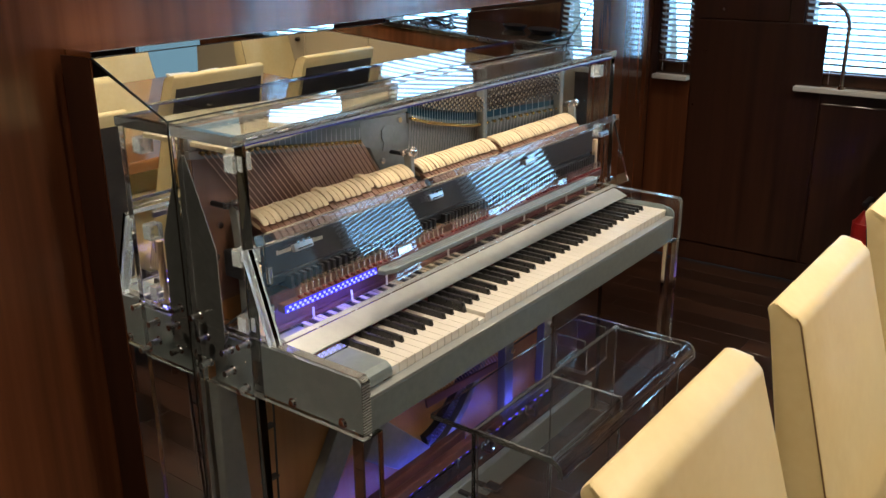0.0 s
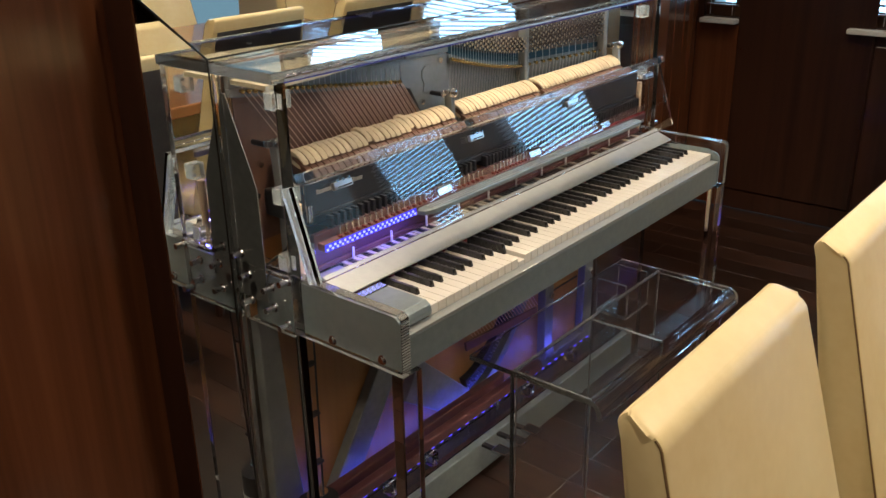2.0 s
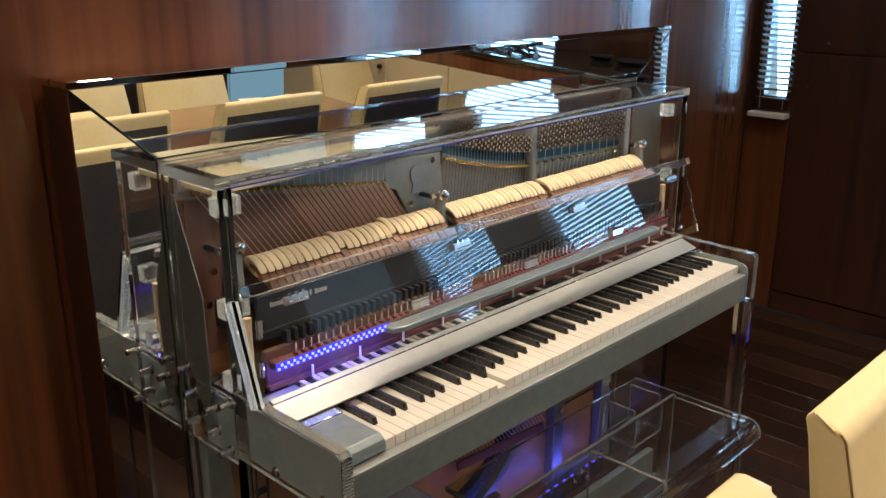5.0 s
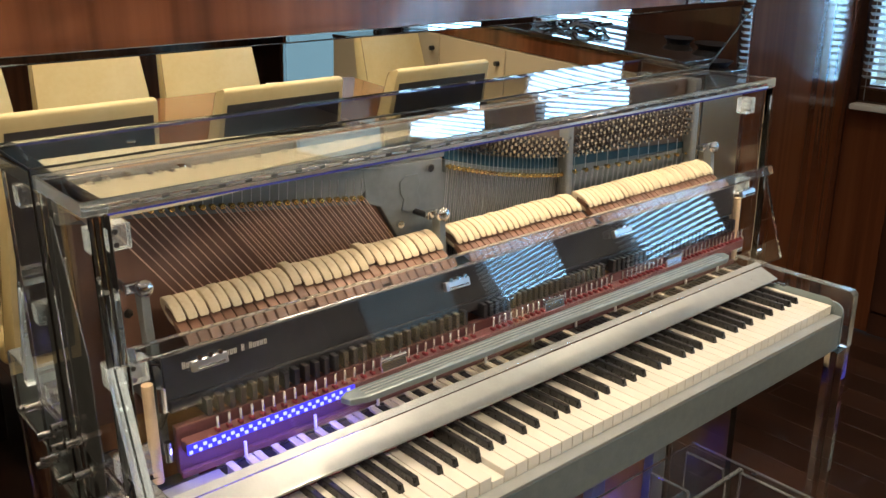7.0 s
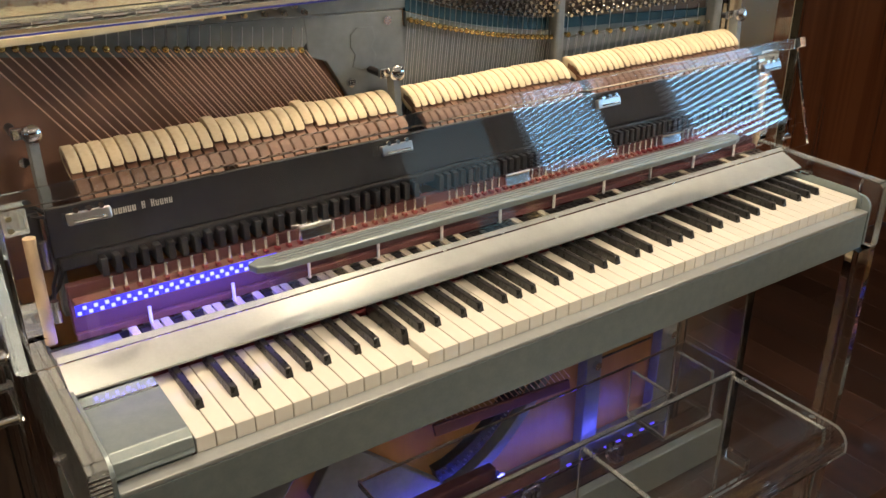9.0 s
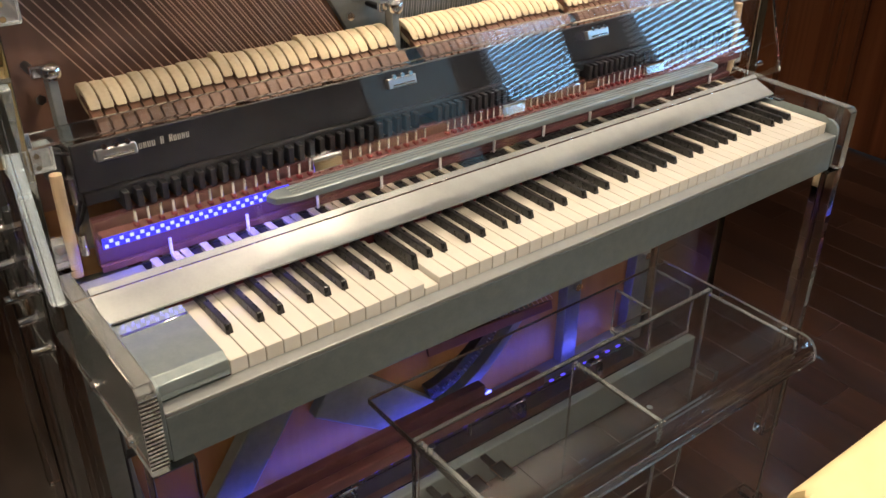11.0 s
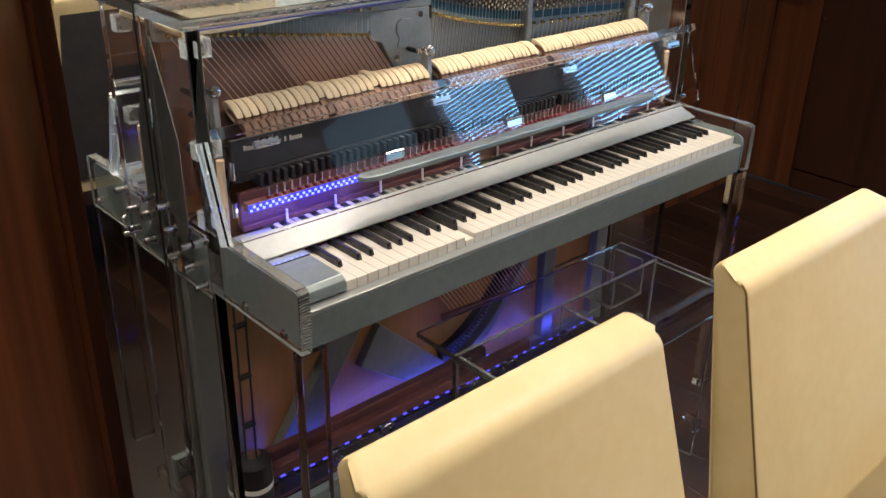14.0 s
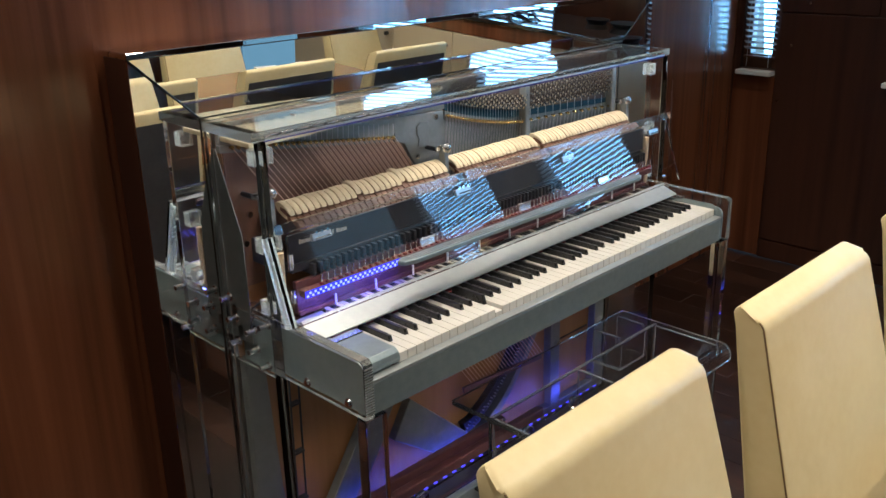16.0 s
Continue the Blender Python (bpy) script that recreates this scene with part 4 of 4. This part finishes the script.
bs = part("bass_string", tube(B(), [(0, 0.352, 0), (0.094, 0.350, -0.130), (0.20, 0.349, -0.277)], 0.00095, 6), M_COPPER, piano, "copper-wound bass string", smooth=True)
bs.location = (ag[0][0], 0, ag[0][1])
repeat(bs, [at(x, 0, z) for x, z in ag[1:29]] + [at(x + 0.0055, 0, z - 0.0008) for x, z in ag[11:29]], piano)
lines = []
for x, z in ag[29:]:
    for dx in ((-0.002, 0.002) if x < 0.8 else (-0.009, -0.006, 0.006, 0.009)):
        lines.append([(x + dx, 0.3535, z), (x + dx - 0.03, 0.353, 0.80)])
ts = wire("treble_stringing", lines, 0.00055, M_STEEL, piano, "steel treble strings")
ts["kind"] = "stuff"
tails = []
for x, z in ag:
    up = 0.030 if x < 0.4 else 0.034
    tails.append([(x, 0.352, z), (x + 0.005, 0.356, z + up)])
tt = wire("pin_stringing", tails, 0.0006, M_STEEL, piano, "steel string ends at the tuning pins")
tt["kind"] = "stuff"

# lower half: ribs of the plate, bridges, strings
low = [
    [(-0.02, 0.050), (0.070, 0.050), (0.475, 0.648), (0.385, 0.648)],
    [(0.930, 0.050), (0.975, 0.050), (0.975, 0.648), (0.930, 0.648)],
    [(-0.110, 0.046), (1.206, 0.046), (1.206, 0.090), (-0.110, 0.090)],
    [(1.150, 0.0905), (1.206, 0.0905), (1.206, 0.648), (1.170, 0.648)],
    [(-0.110, 0.0905), (-0.021, 0.0905), (-0.045, 0.300), (-0.065, 0.648), (-0.110, 0.648)],
    [(0.285, 0.262), (0.520, 0.0905), (0.640, 0.0905), (0.345, 0.360)],
]
for k, pts in enumerate(low):
    part("plate_rib", prism(B(), pts, "y", 0.345 + 0.0006 * k, 0.3738, 0.003), M_PLATE, plate)
curve = []
for k in range(13):
    s = k / 12
    curve.append((0.56 + 0.36 * s, 0.16 + 0.40 * s ** 1.8))
part("treble_bridge", prism(B(), curve + [(x - 0.012, z + 0.034) for x, z in curve[::-1]], "y", 0.352, 0.3738, 0.001), M_BLACK, plate, "dark curved bridge with pins")
c2 = [(x + 0.03, z - 0.045) for x, z in curve]
part("plate_rib", prism(B(), c2 + [(x - 0.004, z + 0.032) for x, z in c2[::-1]], "y", 0.349, 0.3738, 0.002), M_PLATE, plate)
bp = part("bridge_pin", rod(B(), (0, 0.346, 0), (0, 0.3525, 0), 0.0018, 6), M_STEEL, plate)
bpl = [(x - 0.006 + dx, z + 0.010 + dz) for x, z in curve for dx, dz in ((0, 0), (0.012, 0.014), (0.004, 0.008), (0.018, 0.022))]
bp.location = (bpl[0][0], 0, bpl[0][1])
repeat(bp, [at(x, 0, z) for x, z in bpl[1:]], plate)
ls = part("bass_string_tail", tube(B(), [(0, 0.340, 0), (0.235, 0.338, -0.315)], 0.0010, 6), M_COPPER, piano, "copper-wound bass string", smooth=True)
ls.location = (0.33, 0, 0.640)
repeat(ls, [at(0.33 + 0.0135 * k, 0, 0.640 - 0.001 * k) for k in range(1, 24)], piano)
part("hitch_rail", prism(B(), [(0.540, 0.315), (0.880, 0.292), (0.885, 0.268), (0.545, 0.288)], "y", 0.343, 0.350, 0.002), M_BOARD, plate)
for x, z in ((0.20, 0.12), (0.70, 0.12), (1.06, 0.07), (0.955, 0.30), (0.955, 0.50), (1.185, 0.3)):
    part("plate_bolt", rod(B(), (x, 0.336, z), (x, 0.348, z), 0.010, 6), M_CHROME, plate)
sm = B()
box(sm, 0.975, 1.150, 0.3705, 0.3742, 0.2855, 0.2885)
part("soundboard_seam", sm, M_BLACK, plate)

# bottom of the case: toe board, clear shelf, trapwork, low lights, pedals
part("bottom_board", box(B(), -0.108, 1.250, 0.246, 0.340, 0.020, 0.046, 0.003), M_WALL_DARK, piano, "dark brown bottom board")
part("toe_rail", box(B(), -0.110, 1.252, 0.222, 0.2445, 0.012, 0.100, 0.003), M_GREY, piano, "grey metallic toe rail")
part("clear_shelf", box(B(), -0.104, 1.246, 0.2460, 0.302, 0.090, 0.100, 0.001), M_ACRYL, piano, "clear acrylic shelf")
l2 = part("low_light_strip", box(B(), 0.02, 1.13, 0.306, 0.312, 0.0465, 0.100), M_BLACK, piano, "lit violet light strip")
d2 = part("low_diode", box(B(), -0.006, 0.006, 0.3065, 0.3115, 0.1002, 0.1022), M_LEDLOW, l2)
d2.location = (0.03, 0, 0)
repeat(d2, [at(0.03 + 0.036 * k, 0, 0) for k in range(1, 31)], l2)
lamp("low_light_glow", "AREA", look((0.57, 0.314, 0.108), (0.57, 0.394, 0.168)), 0.6, (0.10, 0.11, 1.0), 1.1, 0.02)
for x in (0.455, 0.520, 0.585):
    pd = part("pedal", box(B(), x - 0.015, x + 0.015, 0.140, 0.180, 0.092, 0.102, 0.002), M_BLACK, piano, "dark pedal with a bright bevelled rim")
    for a, b, c, d in ((x - 0.0165, x + 0.0165, 0.1375, 0.1395), (x - 0.0165, x + 0.0165, 0.1805, 0.1825), (x - 0.0175, x - 0.0155, 0.140, 0.180), (x + 0.0155, x + 0.0175, 0.140, 0.180)):
        part("rim", box(B(), a, b, c, d, 0.095, 0.104, 0.0006), M_CHROME, pd)
    part("pedal_rod", box(B(), x - 0.007, x + 0.007, 0.1830, 0.2215, 0.090, 0.098, 0.001), M_BLACK, pd)
for x in (0.15, 0.30, 0.72, 0.95):
    tw = part("trapwork_block", box(B(), x - 0.012, x + 0.012, 0.252, 0.285, 0.1005, 0.136, 0.003), M_ACRYL, piano)
    part("trapwork_pin", rod(B(), (x - 0.02, 0.268, 0.130), (x + 0.02, 0.268, 0.130), 0.004, 8), M_CHROME, tw)
part("trapwork_lever", box(B(), -0.06, 0.66, 0.300, 0.324, 0.150, 0.186, 0.004), M_BOARD, piano, "red-brown trapwork lever")
part("trapwork_lever", box(B(), -0.06, 0.80, 0.272, 0.296, 0.1375, 0.166, 0.004), M_BOARD, piano, "red-brown trapwork lever")
for x in (-0.05, 0.60):
    part("lever_post", rod(B(), (x, 0.312, 0.0465), (x, 0.312, 0.1495), 0.006, 10), M_CHROME, piano)
    part("lever_post", rod(B(), (x, 0.284, 0.1005), (x, 0.284, 0.1370), 0.006, 10), M_CHROME, piano)

# player gear in the bass corner of the lower case
sol = part("pump_motor", rod(B(), (-0.055, 0.285, 0.110), (-0.055, 0.285, 0.205), 0.040, 28), M_BLACK, piano, "black cylindrical player pump motor")
part("motor_band", rod(B(), (-0.055, 0.285, 0.140), (-0.055, 0.285, 0.152), 0.0406, 28), M_WHITE, sol)
part("motor_cap", rod(B(), (-0.055, 0.285, 0.2052), (-0.055, 0.285, 0.222), 0.018, 20), M_CHROME, sol)
part("motor_stand", box(B(), -0.085, -0.025, 0.255, 0.315, 0.0465, 0.1095, 0.004), M_BLACK, sol)
for dx in (-0.014, 0.010):
    part("pull_rod", rod(B(), (-0.055 + dx, 0.285, 0.2225), (-0.060 + dx, 0.27, 0.651), 0.0024, 8), M_BLACK, sol)
for z in (0.30, 0.42, 0.54):
    part("rod_tie", box(B(), -0.072, -0.046, 0.272, 0.287, z, z + 0.006, 0.001), M_BLACK, sol)
cab = B()
pts = []
for k in range(15):
    s = k / 14
    pts.append((-0.078 + 0.030 * math.sin(5 * s), 0.300 - 0.02 * math.sin(3 * s + 1), 0.93 - 0.20 * s + 0.015 * math.sin(9 * s)))
tube(cab, pts, 0.0028, 8)
pts2 = [(p[0] + 0.016 * math.sin(0.8 * k), p[1] - 0.012, p[2] - 0.01) for k, p in enumerate(pts)]
tube(cab, pts2, 0.0022, 8)
part("cable", cab, M_BLACK, piano, "black cables beside the action", smooth=True)
part("control_module", box(B(), -0.086, -0.068, 0.272, 0.322, 0.872, 0.925, 0.004), M_BLACK, piano)
for x in (-0.088, 1.232):
    part("prop_post", rod(B(), (x, 0.246, 0.7640), (x, 0.246, 0.905), 0.0075, 14), M_RAIL, piano, "pale wooden post")
for x in (-0.078,):
    part("chrome_link", rod(B(), (x, 0.226, 0.872), (x, 0.226, 0.905), 0.006, 12), M_CHROME, piano)
    part("chrome_link", rod(B(), (x, 0.226, 0.800), (x, 0.226, 0.828), 0.005, 12), M_CHROME, piano)
dash = B()
for k in range(18):
    z = 0.66 + 0.0055 * k
    box(dash, -0.1195, -0.0985, -0.0372, -0.0362, z, z + 0.0022)
part("arm_label", dash, M_STEEL, piano)

# ---- clear acrylic bench ----
bench = thing("piano_bench", "clear acrylic piano bench with rounded front edge under the keyboard", "bench")
BX0, BX1, BY0, BY1, BZ = 0.250, 0.935, -0.228, 0.105, 0.488
T, R = 0.012, 0.030
prof = [(BY1, BZ), (BY1, BZ - T), (BY0 + R, BZ - T)]
for k in range(7):
    a = radians(90 + 15 * k)
    prof.append((BY0 + R + (R - T) * math.cos(a), BZ - R + (R - T) * math.sin(a)))
prof += [(BY0 + T, BZ - 0.042), (BY0, BZ - 0.042)]
for k in range(6, -1, -1):
    a = radians(90 + 15 * k)
    prof.append((BY0 + R + R * math.cos(a), BZ - R + R * math.sin(a)))
part("bench_top", prism(B(), prof, "x", BX0, BX1, 0.001), M_ACRYL, bench)
zt = BZ - 0.0125
for x in (BX0 + 0.006, 0.568, BX1 - 0.024):
    part("leg_panel", box(B(), x, x + 0.010, -0.195, -0.014, 0.0, zt, 0.0015), M_ACRYL, bench)
part("stretcher", box(B(), BX0 + 0.004, BX1 - 0.004, -0.0125, -0.0025, 0.06, zt, 0.0015), M_ACRYL, bench)
part("tray", box(B(), BX1 - 0.15, BX1 - 0.03, 0.012, 0.095, 0.38, 0.388, 0.001), M_ACRYL, bench)
part("tray_side", box(B(), BX1 - 0.15, BX1 - 0.142, 0.012, 0.095, 0.389, zt, 0.001), M_ACRYL, bench)
part("tray_side", box(B(), BX1 - 0.038, BX1 - 0.030, 0.012, 0.095, 0.389, zt, 0.001), M_ACRYL, bench)
for x in (BX0 + 0.014, 0.576, BX1 - 0.016):
    for y in (-0.17, -0.04):
        sc = part("joint_screw", rod(B(), (x, y, BZ + 0.0004), (x, y, BZ + 0.0014), 0.005, 12), M_CHROME, bench)
    part("foot_hook", prism(B(), [(-0.19, 0.10), (-0.15, 0.10), (-0.15, 0.086), (-0.178, 0.086), (-0.178, 0.06), (-0.19, 0.06)], "x", x + 0.010, x + 0.030, 0.001), M_ACRYL, bench)

# red extinguisher by the dark wall
ex = thing("fire_extinguisher", "small red extinguisher standing by the dark wall", "extinguisher", at=(2.775, -0.238, 0.0))
part("cylinder", rod(B(), (0, 0, 0), (0, 0, 0.34), 0.055, 24), M_RED, ex, smooth=False)
part("neck", rod(B(), (0, 0, 0.3402), (0, 0, 0.39), 0.05, 20, 0.018), M_RED, ex)
part("valve", rod(B(), (0, 0, 0.3902), (0, 0, 0.43), 0.016, 14), M_CHROME, ex)
part("lever", box(B(), -0.09, 0.02, -0.01, 0.01, 0.4305, 0.446, 0.002), M_BLACK, ex)

for x in (-0.070, 1.205):
    part("strip_screw", rod(B(), (x, 0.197, 0.7622), (x, 0.197, 0.7642), 0.006, 14), M_BRASS, piano)
part("tail_cover", box(B(), -0.094, -0.012, 0.1895, 0.2265, 0.742, 0.7620, 0.001), M_SILVER, piano)

# bent chrome pipe on the sill of the first window
cpp = thing("chrome_pipe", "curved chrome pipe standing on the window sill", "pipe", at=(RX - 0.028, -0.055, WZ0 - 0.003))
pp = [(0, 0, 0.012), (0, 0, 0.24)] + [(0, 0.075 * (1 - math.cos(radians(a))), 0.24 + 0.10 * math.sin(radians(a))) for a in range(10, 100, 10)] + [(0, 0.13, 0.335)]
part("tube", tube(B(), pp, 0.009, 14), M_CHROME, cpp, smooth=True)
part("flange", rod(B(), (0, 0, 0.0), (0, 0, 0.0118), 0.018, 20), M_CHROME, cpp)

# ---- floor boards, the nearest stretch piece by piece ----
board = None
rng = random.Random(8)
floor = bpy.data.objects["floor"]
wd = 0.118
for i in range(int((RX - 0.02 - 0.2) / wd)):
    x = 0.22 + wd * i
    y = RY - 0.004 - rng.uniform(0.0, 0.9)
    cuts = [RY - 0.004, y, y - 1.3, -2.2]
    for a, b in zip(cuts, cuts[1:]):
        if a - b < 0.05:
            continue
        part("floor_board", box(B(), x, x + wd - 0.0008, b + 0.0008, a, -0.0135, -0.0005 - rng.uniform(0, 0.0006), 0.0006, 1), M_FLOOR, floor)
part("floor_rest", box(B(), LX, 0.2185, -2.2, RY - 0.004, -0.0135, -0.0008), M_FLOOR, floor)
part("floor_rest", box(B(), LX, RX - 0.002, NY, -2.2015, -0.0135, -0.0008), M_FLOOR, floor)
